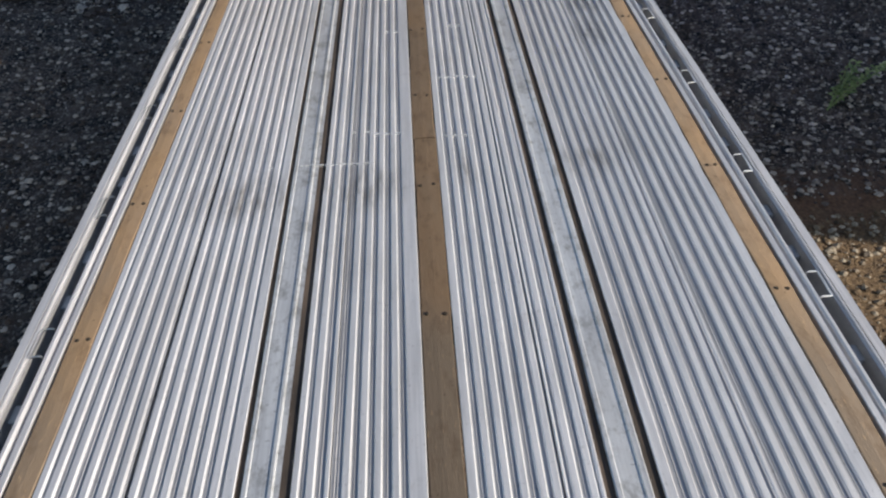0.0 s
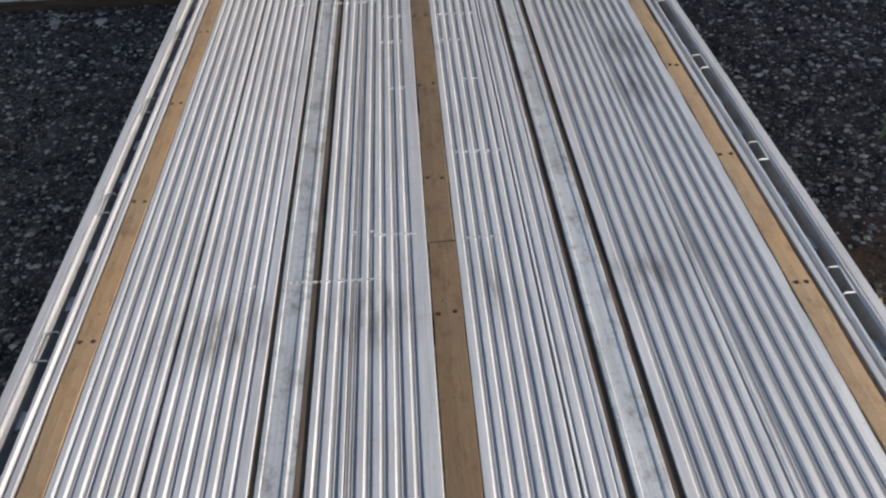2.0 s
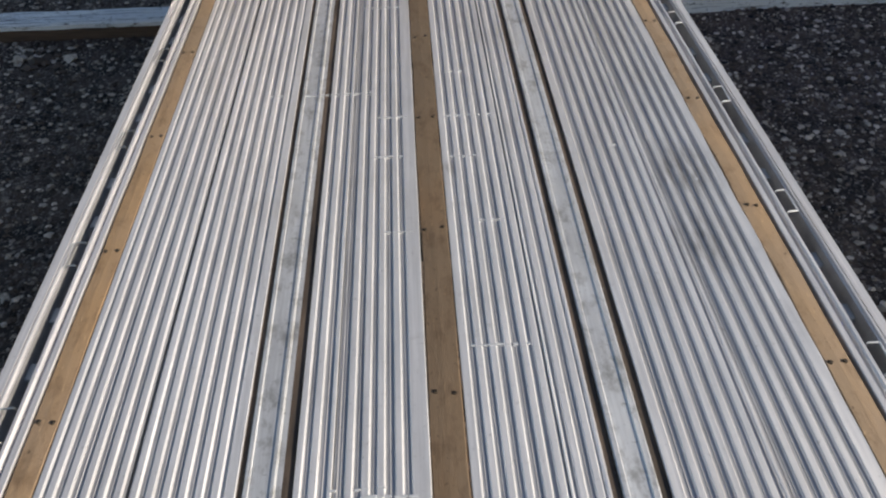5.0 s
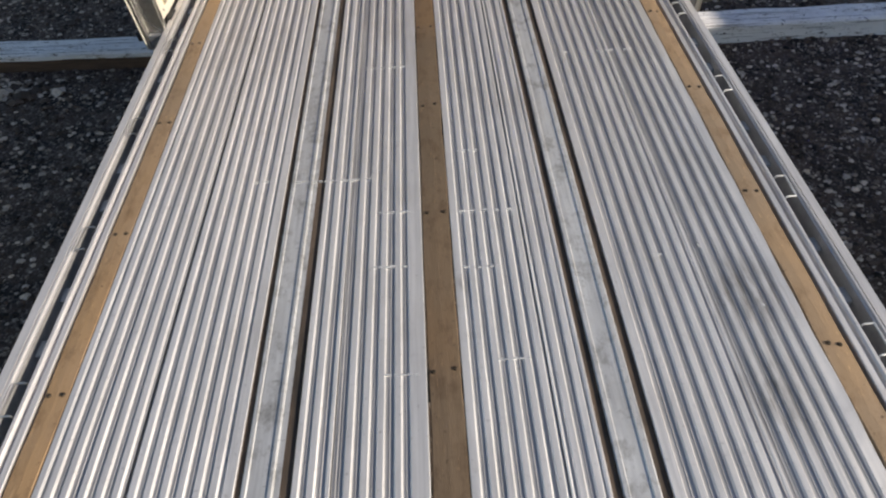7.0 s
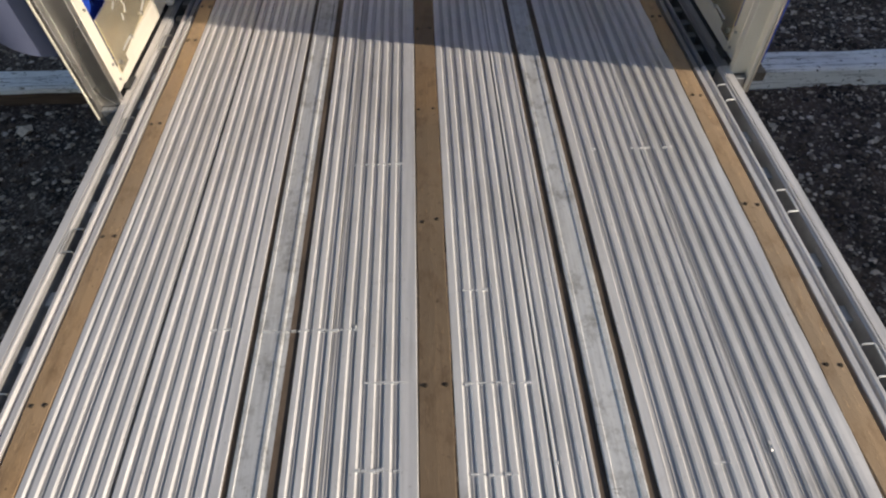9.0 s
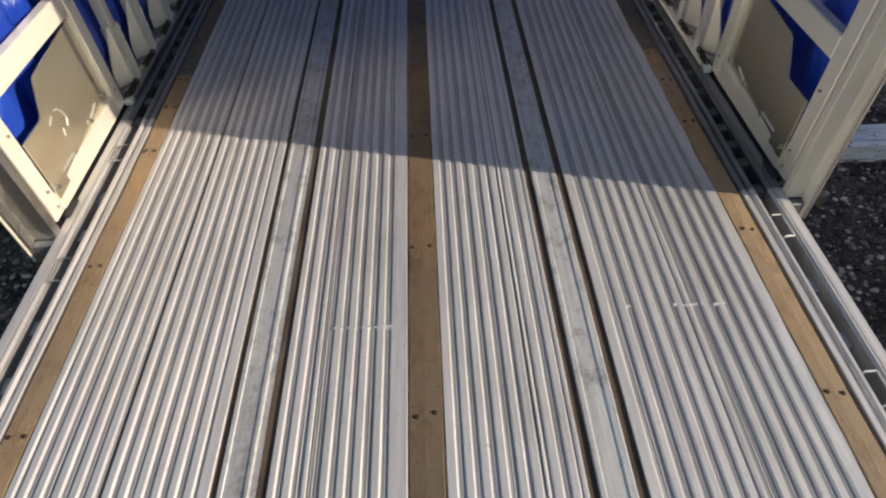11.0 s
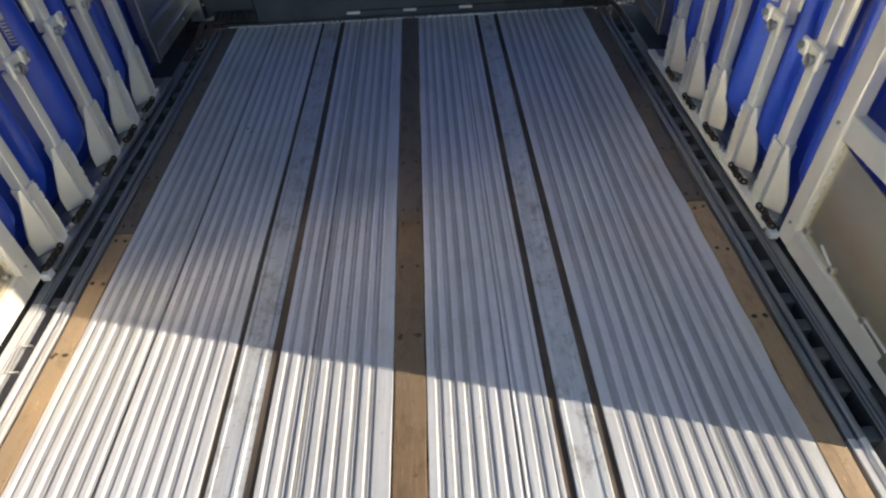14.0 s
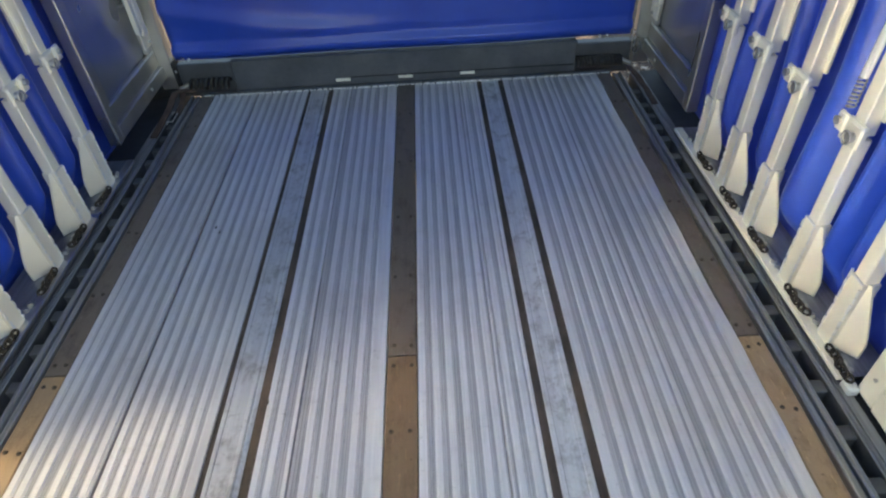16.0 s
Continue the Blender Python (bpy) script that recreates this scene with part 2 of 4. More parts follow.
def ground_material():
    k = Mat("dark_gravel", rough=0.85)
    k.co = k.n.new("ShaderNodeNewGeometry").outputs["Position"]
    big = k.noise(0.55, 5, 0.6)
    mid = k.noise(4.0, 5, 0.65)
    fine = k.noise(38.0, 4, 0.7)
    vor = k.n.new("ShaderNodeTexVoronoi")
    vor.inputs["Scale"].default_value = 60.0
    k.l.new(k.co, vor.inputs["Vector"])
    c = k.ramp(mid, [(0.36, (0.008, 0.0054, 0.0040)), (0.70, (0.165, 0.110, 0.080))])
    c = k.mix(k.ramp(vor.outputs["Color"], [(0.6, (0, 0, 0)), (0.9, (0.9, 0.9, 0.9))]), c, (0.34, 0.275, 0.225))
    c = k.mix(k.ramp(big, [(0.5, (0, 0, 0)), (0.7, (0.6, 0.6, 0.6))]), c, (0.075, 0.046, 0.030))
    # tan gravel on the right below about y 1.5, red-brown soil just beyond
    sep = k.n.new("ShaderNodeSeparateXYZ")
    k.l.new(k.co, sep.inputs[0])
    edge = k.n.new("ShaderNodeMath")
    edge.operation = "ADD"
    k.l.new(sep.outputs["Y"], edge.inputs[0])
    k.l.new(k.value(mid, -0.35, 0.35), edge.inputs[1])
    tan_side = k.value(edge.outputs[0], 1.0, 0.0, 1.35, 1.75)
    right = k.value(sep.outputs["X"], 0.0, 1.0, 0.0, 1.0)
    both = k.n.new("ShaderNodeMath")
    both.operation = "MULTIPLY"
    k.l.new(tan_side, both.inputs[0])
    k.l.new(right, both.inputs[1])
    tan = k.ramp(fine, [(0.3, (0.09, 0.052, 0.022)), (0.6, (0.22, 0.14, 0.066)), (0.75, (0.40, 0.30, 0.17))])
    band = k.n.new("ShaderNodeMath")
    band.operation = "MULTIPLY"
    k.l.new(k.value(edge.outputs[0], 1.0, 0.0, 1.85, 2.25), band.inputs[0])
    k.l.new(right, band.inputs[1])
    c = k.mix(band.outputs[0], c, k.ramp(fine, [(0.3, (0.075, 0.034, 0.016)), (0.7, (0.28, 0.145, 0.072))]))
    c = k.mix(both.outputs[0], c, tan)
    k.color(c)
    k.bump(fine, 1.0, 0.03)
    return k.m


MAT_GROUND = ground_material()


def stone_material(name, a, b, light):
    k = Mat(name, rough=0.8)
    r = k.island()
    c = k.ramp(r, [(0.0, a), (0.50, b), (0.78, tuple(v * 0.6 for v in light)), (1.0, light)])
    k.color(k.mix(k.value(k.noise(60.0), 0.0, 0.4, 0.4, 0.7), c, a))
    return k.m


MAT_STONE = stone_material("dark_stones", (0.010, 0.0072, 0.0055), (0.17, 0.118, 0.085), (0.85, 0.71, 0.57))
MAT_STONE_TAN = stone_material("tan_stones", (0.07, 0.042, 0.02), (0.26, 0.17, 0.085), (0.62, 0.52, 0.37))


def painted_timber(name, worn):
    k = Mat(name, rough=0.7)
    grain = k.noise(6.0, 6, 0.65, (0.7, 8, 8))
    peel = k.noise(9.0, 5, 0.7, (0.8, 3, 3))
    crack = k.noise(5.0, 6, 0.7, (0.35, 12, 12))
    fleck = k.noise(26.0, 4, 0.65, (0.8, 1.4, 1.4))
    paint = k.ramp(k.noise(3.0, 4, 0.6), [(0.3, (0.76, 0.75, 0.73)), (0.7, (0.90, 0.89, 0.87))])
    bare = k.ramp(grain, [(0.3, (0.07, 0.05, 0.035)), (0.7, (0.20, 0.15, 0.11))])
    c = k.mix(k.ramp(peel, [(worn, (0, 0, 0)), (worn + 0.05, (1, 1, 1))]), paint, bare)
    c = k.mix(k.ramp(crack, [(0.54, (0, 0, 0)), (0.63, (0.85, 0.85, 0.85))]), c, (0.13, 0.115, 0.10))
    k.color(k.mix(k.ramp(fleck, [(0.62, (0, 0, 0)), (0.67, (1, 1, 1))]), c, (0.05, 0.04, 0.032)))
    k.bump(grain, 0.6, 0.006)
    return k.m


MAT_TIMBER = painted_timber("white_painted_timber", 0.60)
MAT_TIMBER_BROWN = plain("bare_timber", (0.06, 0.035, 0.022), (0.15, 0.09, 0.055), 0.85, 0.0, 5.0, (0.6, 6, 6), 0.6)


# ---- mesh helpers ----
def mesh_of(name, bm, material, smooth=False):
    me = bpy.data.meshes.new(name)
    bmesh.ops.recalc_face_normals(bm, faces=bm.faces[:])
    bm.to_mesh(me)
    bm.free()
    for m in (material if isinstance(material, (list, tuple)) else [material]):
        me.materials.append(m)
    if smooth:
        me.shade_smooth()
    return me


def part(name, bm, material, parent, label="", smooth=False):
    ob = new(name, mesh_of(name, bm, material, smooth))
    ob.parent = parent
    if label:
        tagged(ob, label)
    return ob


def shared(name, me, parent, at=(0, 0, 0), rot=0.0, scale=1.0):
    ob = new(name, me)
    ob.parent = parent
    ob.location = at
    ob.rotation_euler = (0, 0, rot)
    ob.scale = (scale,) * 3 if isinstance(scale, (int, float)) else scale
    return ob


def thing(name, label, category, at=(0, 0, 0), group="", kind=""):
    return tagged(new(name), label, category, group, kind) if at == (0, 0, 0) else _placed(name, label, category, at, group, kind)


def _placed(name, label, category, at, group, kind):
    ob = tagged(new(name), label, category, group, kind)
    ob.location = at
    return ob


def add_box(bm, x0, x1, y0, y1, z0, z1, bevel=0.0):
    vs = bmesh.ops.create_cube(bm, size=1.0)["verts"]
    for v in vs:
        v.co = Vector(((x0 + x1) / 2 + v.co.x * (x1 - x0), (y0 + y1) / 2 + v.co.y * (y1 - y0), (z0 + z1) / 2 + v.co.z * (z1 - z0)))
    if bevel:
        es = list({e for v in vs for e in v.link_edges})
        bmesh.ops.bevel(bm, geom=es, offset=bevel, segments=1, affect="EDGES", profile=0.5)
    return bm


def box(*a, bevel=0.0):
    return add_box(bmesh.new(), *a, bevel=bevel)


def extrude_y(profile, ys, wobble=0.0, closed=True, deep=None, wave=1.3, bent=9.0):
    """A section of (x, z) points drawn along y through the stations ys; wobble moves each station a little, as used metal is."""
    bm = bmesh.new()
    rings = []
    seed = random.uniform(0, 100)
    for y in ys:
        ring = []
        for x, z in profile:
            d = Vector((0, 0, 0))
            if wobble:
                d = noise.noise_vector(Vector((x * 5 + seed, y * wave, 0))) * wobble
                if x > bent:
                    d += noise.noise_vector(Vector((seed, y * 6.0, 2))) * 0.0055
            ring.append(bm.verts.new((x + d.x, y, z + d.z * 0.6 * (z > -0.02))))
        rings.append(ring)
    n = len(profile)
    for a, b in zip(rings, rings[1:]):
        for i in range(n if closed else n - 1):
            f = bm.faces.new((a[i], a[(i + 1) % n], b[(i + 1) % n], b[i]))
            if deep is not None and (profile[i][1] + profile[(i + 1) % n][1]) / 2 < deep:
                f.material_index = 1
    if closed:
        bm.faces.new(rings[0])
        bm.faces.new(reversed(rings[-1]))
    return bm


def add_prism(bm, poly, axis, a, b, bevel=0.0):
    """A flat polygon given thickness from a to b along x, y or z. poly holds the two other coordinates."""
    def at(p, q):
        return (q, *p) if axis == "x" else (p[0], q, p[1]) if axis == "y" else (*p, q)
    lo = [bm.verts.new(at(p, a)) for p in poly]
    hi = [bm.verts.new(at(p, b)) for p in poly]
    n = len(poly)
    fs = [bm.faces.new(lo), bm.faces.new(list(reversed(hi)))]
    for i in range(n):
        fs.append(bm.faces.new((lo[i], lo[(i + 1) % n], hi[(i + 1) % n], hi[i])))
    if bevel:
        bmesh.ops.bevel(bm, geom=list({e for f in fs for e in f.edges}), offset=bevel, segments=1, affect="EDGES")
    return bm


def prism(poly, axis, a, b, bevel=0.0):
    return add_prism(bmesh.new(), poly, axis, a, b, bevel)


def add_tube(bm, points, r, n=8):
    """A round bar along a line of points."""
    pts = [Vector(p) for p in points]
    rings = []
    for i, p in enumerate(pts):
        d = (pts[min(i + 1, len(pts) - 1)] - pts[max(i - 1, 0)]).normalized()
        u = d.orthogonal().normalized() if i == 0 else (u - d * u.dot(d)).normalized()
        w = d.cross(u)
        rings.append([bm.verts.new(p + r * (math.cos(2 * math.pi * k / n) * u + math.sin(2 * math.pi * k / n) * w)) for k in range(n)])
    for a, b in zip(rings, rings[1:]):
        for k in range(n):
            bm.faces.new((a[k], a[(k + 1) % n], b[(k + 1) % n], b[k]))
    bm.faces.new(rings[0])
    bm.faces.new(reversed(rings[-1]))
    return bm


def tube(points, r, n=8):
    return add_tube(bmesh.new(), points, r, n)


def bolt_mesh(name, r, h, axis="z"):
    bm = bmesh.new()
    bmesh.ops.create_cone(bm, cap_ends=True, segments=8, radius1=r, radius2=r * 0.75, depth=h)
    if axis == "x":
        bmesh.ops.rotate(bm, verts=bm.verts, matrix=Matrix.Rotation(math.pi / 2, 3, "Y"))
    return bm


# ---- ground and yard ----
GROUND = -1.45
DECK_FRONT, DECK_BACK = 6.735, -5.6
STATION = 0.61


def ground_height(x, y):
    if max(abs(x), abs(y)) > 14:
        return GROUND
    return GROUND + 0.035 * noise.noise(Vector((x * 0.7, y * 0.7, 3))) + 0.012 * noise.noise(Vector((x * 3, y * 3, 7)))


def build_ground():
    line = sorted({-1500.0, -400.0, -120.0, -50.0, -25.0, 1500.0, 400.0, 120.0, 50.0, 25.0} | {i * 0.25 for i in range(-60, 61)})
    bm = bmesh.new()
    grid = [[bm.verts.new((x, y, ground_height(x, y))) for x in line] for y in line]
    for a, b in zip(grid, grid[1:]):
        for i in range(len(line) - 1):
            bm.faces.new((a[i], a[i + 1], b[i + 1], b[i]))
    ob = new("ground", mesh_of("ground", bm, MAT_GROUND, True))
    tagged(ob, "dark gravel yard with patches of brown soil and tan stones", "ground", kind="structure")


build_ground()


def stones(name, label, spots, material, lo, hi):
    """Loose stones, uncountable: one mesh of squashed, uneven octahedra half sunk in the ground."""
    verts, faces = [], []
    base = [(1, 0, 0), (0, 1, 0), (-1, 0, 0), (0, -1, 0), (0, 0, 1), (0, 0, -1), (0.6, 0.6, 0.55), (-0.6, 0.6, 0.5), (-0.6, -0.6, 0.55), (0.6, -0.6, 0.5)]
    tri = [(0, 6, 4), (6, 1, 4), (1, 7, 4), (7, 2, 4), (2, 8, 4), (8, 3, 4), (3, 9, 4), (9, 0, 4), (0, 1, 6), (1, 2, 7), (2, 3, 8), (3, 0, 9), (1, 0, 5), (2, 1, 5), (3, 2, 5), (0, 3, 5)]
    for x, y in spots:
        s = lo + (hi - lo) * random.random() ** 3
        a = random.uniform(0, 6.28)
        sx, sy, sz = s * random.uniform(0.7, 1.3), s * random.uniform(0.6, 1.1), s * random.uniform(0.45, 0.8)
        k = len(verts)
        z = ground_height(x, y) + sz * 0.25
        for p in base:
            q = [c * random.uniform(0.8, 1.2) for c in p]
            verts.append((x + sx * (q[0] * math.cos(a) - q[1] * math.sin(a)), y + sy * (q[0] * math.sin(a) + q[1] * math.cos(a)), z + sz * q[2]))
        faces += [tuple(k + i for i in t) for t in tri]
    me = bpy.data.meshes.new(name)
    me.from_pydata(verts, [], faces)
    me.materials.append(material)
    tagged(new(name, me), label, "gravel", kind="stuff")


def scatter(n, x0, x1, y0, y1, keep=lambda x, y: True):
    out = []
    while len(out) < n:
        x, y = random.uniform(x0, x1), random.uniform(y0, y1)
        if keep(x, y):
            out.append((x, y))
    return out


stones("loose_stones", "dark loose stones and grit on the yard", scatter(34000, 1.6, 8.0, 1.75, 10.5, lambda x, y: random.random() < math.exp(-max(0.0, x - 4.6) * 0.9) * min(1.0, max(0.0, (y - 1.7) * 4)))
       + scatter(36000, -8.5, -1.6, -3.0, 10.5, lambda x, y: random.random() < math.exp(-max(0.0, -4.6 - x) * 0.9) * min(1.0, math.exp((y + 0.2) * 0.8))), MAT_STONE, 0.005, 0.030)
stones("loose_stones", "heap of larger dark stones beside the timber bumper", [(random.gauss(-3.52, 0.16), random.gauss(5.62, 0.10)) for i in range(70)], MAT_STONE, 0.02, 0.075)
stones("tan_gravel", "tan sunlit gravel beside the trailer", scatter(7000, 1.5, 6.5, -2.4, 1.65, lambda x, y: random.random() < math.exp(-max(0.0, x - 3.6) * 1.1) * math.exp(min(0.0, y + 0.4) * 1.2)), MAT_STONE_TAN, 0.006, 0.03)


def timber(x0, x1, y0, y1, slope, label, front):
    """A squared timber laid on the ground as a bumper, with a split, slightly rounded top."""
    ob = thing("timber_bumper", label, "timber beam", ((x0 + x1) / 2, (y0 + y1) / 2, GROUND - 0.02), "timber bumpers")
    ob.rotation_euler = (0, 0, radians(slope))
    h, w, l = 0.19, (y1 - y0) / 2, (x1 - x0) / 2
    lower = [(-w, 0), (-w + 0.004, h - 0.062), (w - 0.004, h - 0.062), (w, 0)]
    upper = [(-w, h - 0.058), (-w, h - 0.02), (-w + 0.025, h), (-0.02, h + 0.004), (0.0, h - 0.012), (0.015, h + 0.003), (w - 0.03, h), (w, h - 0.03), (w, h - 0.058)]
    n = 28
    for name, prof in (("lower_beam", lower), ("top_plank", upper)):
        bm = bmesh.new()
        rings = []
        for i in range(n + 1):
            x = -l + 2 * l * i / n
            rings.append([bm.verts.new((x, p + 0.012 * noise.noise(Vector((x * 2 + x0, p * 9, 3))), q + 0.008 * noise.noise(Vector((x * 3, p * 7 + 5, 2))))) for p, q in prof])
        m = len(prof)
        for a, b in zip(rings, rings[1:]):
            for i in range(m):
                bm.faces.new((a[i], a[(i + 1) % m], b[(i + 1) % m], b[i]))
        bm.faces.new(rings[0])
        bm.faces.new(reversed(rings[-1]))
        part(name, bm, MAT_TIMBER_BROWN if front and name == "lower_beam" else MAT_TIMBER, ob)


timber(2.2, 7.2, 5.53, 5.80, -2.0, "white-painted timber bumper with peeling paint on the gravel", False)
timber(-7.0, -2.35, 5.96, 6.23, -3.0, "white-topped timber bumper with a bare brown side on the gravel", True)

# wall out of view, added and sized only to shade the right-hand gravel
wall = new("shade_wall", mesh_of("shade_wall", box(10.3, 10.6, -0.62, 26, GROUND - 0.05, 2.66), MAT_CONCRETE))
tagged(wall, "unseen concrete wall added to shade the gravel", "wall", kind="structure")


def weed(x, y, lean):
    """A straggling weed: stems that rise and lean one way, each with leaves along it."""
    ob = thing("weed", "straggling green weed with pale flower tips in the gravel", "plant", (x, y, ground_height(x, y)))
    for i in range(9):
        way = Vector((lean[0] + random.uniform(-0.3, 0.3), lean[1] + random.uniform(-0.3, 0.3), 0))
        reach, rise = random.uniform(0.25, 0.62), random.uniform(0.10, 0.26)
        path = [way * reach * u + Vector((0, 0, rise * math.sin(u * 1.7))) for u in (0, 0.25, 0.5, 0.75, 1.0)]
        stem = part("stem", tube(path, 0.004, 5), MAT_LEAF, ob)
        for q in range(13):
            u = random.uniform(0.2, 1.0)
            c = way * reach * u + Vector((0, 0, rise * math.sin(u * 1.7)))
            a = random.uniform(0, 6.28)
            d = Vector((math.cos(a), math.sin(a), random.uniform(-0.1, 0.5)))
            t = Vector((-d.y, d.x, 0))
            L, W = random.uniform(0.035, 0.075), random.uniform(0.010, 0.018)
            bm = bmesh.new()
            v = [bm.verts.new(p) for p in (c, c + d * L * 0.5 + t * W + Vector((0, 0, 0.012)), c + d * L, c + d * L * 0.5 - t * W + Vector((0, 0, 0.012)))]
            bm.faces.new((v[0], v[1], v[2]))
            bm.faces.new((v[0], v[2], v[3]))
            part("leaf", bm, MAT_BLOOM if u > 0.88 and i < 4 else MAT_LEAF, stem)


weed(3.32, 2.82, (0.85, 0.65))


# ---- the flatbed trailer ----
trailer = thing("flatbed_trailer", "long aluminium flatbed trailer with ribbed deck planks and timber nailing strips", "trailer")
FINE = [DECK_BACK + (DECK_FRONT - DECK_BACK) * i / 256 for i in range(257)]
ALONG = [DECK_BACK + (DECK_FRONT - DECK_BACK) * i / 64 for i in range(65)]


def ribbed(x0, x1, ribs, lips=()):
    """Section of one extruded plank: ribs with broken edges, flat lips at the same height, troughs with fine ridges between."""
    low = -0.0068
    spans = sorted([(c - 0.0088, c + 0.0088) for c in ribs] + list(lips))
    pts = [(x0, -0.035)]

    def trough(a, b):
        if b - a > 0.013:
            n = max(1, round((b - a) / 0.0105) - 1)
            for q in range(1, n + 1):
                c = a + (b - a) * q / (n + 1)
                pts.extend([(c - 0.0024, low), (c - 0.0010, low + 0.0018), (c + 0.0010, low + 0.0018), (c + 0.0024, low)])

    last = None
    if spans[0][0] > x0 + 0.004:
        pts.append((x0, low))
        last = x0
    for a, b in spans:
        if a <= x0 + 0.004:
            pts += [(x0, -0.002), (x0 + 0.002, 0)]
        else:
            if last is not None:
                trough(last, a - 0.0035)
            pts += [(a - 0.0035, low), (a - 0.001, -0.0018), (a + 0.0012, 0)]
        if b >= x1 - 0.004:
            pts += [(x1 - 0.002, 0), (x1, -0.002)]
        else:
            pts += [(b - 0.0012, 0), (b + 0.001, -0.0018), (b + 0.0035, low)]
            last = b + 0.0035
    if spans[-1][1] < x1 - 0.004:
        trough(last, x1)
        pts.append((x1, low))
    pts.append((x1, -0.035))
    return pts


# the two halves of the deck were laid with different plank sections
PLANKS = {
    1: [
        ("deck_plank", ribbed(0.049, 0.288, (0.106, 0.147, 0.190, 0.236, 0.272), [(0.049, 0.073)]), MAT_DECK),
        ("deck_plank", ribbed(0.291, 0.390, (0.320, 0.362), [(0.291, 0.297), (0.381, 0.390)]), MAT_DECK),
        ("smooth_plank", [(0.416, -0.035), (0.416, -0.001), (0.419, 0.001), (0.430, 0.001), (0.433, -0.003), (0.486, -0.003), (0.489, 0.001), (0.504, 0.001), (0.507, -0.001), (0.507, -0.035)], MAT_PLATE),
        ("deck_plank", ribbed(0.535, 0.812, (0.605, 0.650, 0.694, 0.736, 0.778), [(0.535, 0.564), (0.802, 0.812)]), MAT_DECK),
        ("deck_plank", ribbed(0.815, 1.058, (0.854, 0.901, 0.946, 0.989), [(1.022, 1.058)]), MAT_DECK),
    ],
    -1: [
        ("deck_plank", ribbed(0.051, 0.300, (0.131, 0.178, 0.218, 0.260), [(0.051, 0.098)]), MAT_DECK),
        ("deck_plank", ribbed(0.303, 0.400, (0.352,), [(0.303, 0.313), (0.383, 0.400)]), MAT_DECK),
        ("smooth_plank", [(0.430, -0.035), (0.430, -0.007), (0.445, -0.007), (0.447, -0.001), (0.449, 0.001), (0.457, 0.001), (0.460, -0.003), (0.511, -0.003), (0.514, 0.001), (0.523, 0.001), (0.526, -0.001), (0.526, -0.035)], MAT_PLATE),
        ("deck_plank", ribbed(0.544, 0.819, (0.638, 0.680, 0.722, 0.764, 0.804), [(0.544, 0.572), (0.587, 0.606)]), MAT_DECK),
        ("deck_plank", ribbed(0.827, 1.062, (0.846, 0.888, 0.932, 0.979, 1.020), [(1.044, 1.062)]), MAT_DECK),
    ],
}
GROOVES = {1: ((0.390, 0.416), (0.507, 0.535)), -1: ((0.400, 0.430), (0.526, 0.544))}
# shadow edge on each rail; past it the colours are darkened for shade
SUNLIT_TO = {1: 3.85, -1: 4.50}
RAIL = [(1.146, -0.035), (1.146, -0.001), (1.148, 0.001), (1.165, 0.001), (1.167, -0.012), (1.176, -0.012), (1.178, -0.001), (1.183, 0.005), (1.192, 0.005),
        (1.197, -0.001), (1.198, -0.075), (1.245, -0.075), (1.2455, -0.0075), (1.2505, -0.0065), (1.251, -0.001), (1.2535, 0.001), (1.2585, 0.001), (1.2595, -0.005),
        (1.2630, -0.005), (1.2640, 0.001), (1.293, 0.001),
        (1.297, -0.004), (1.297, -0.14), (1.146, -0.14)]
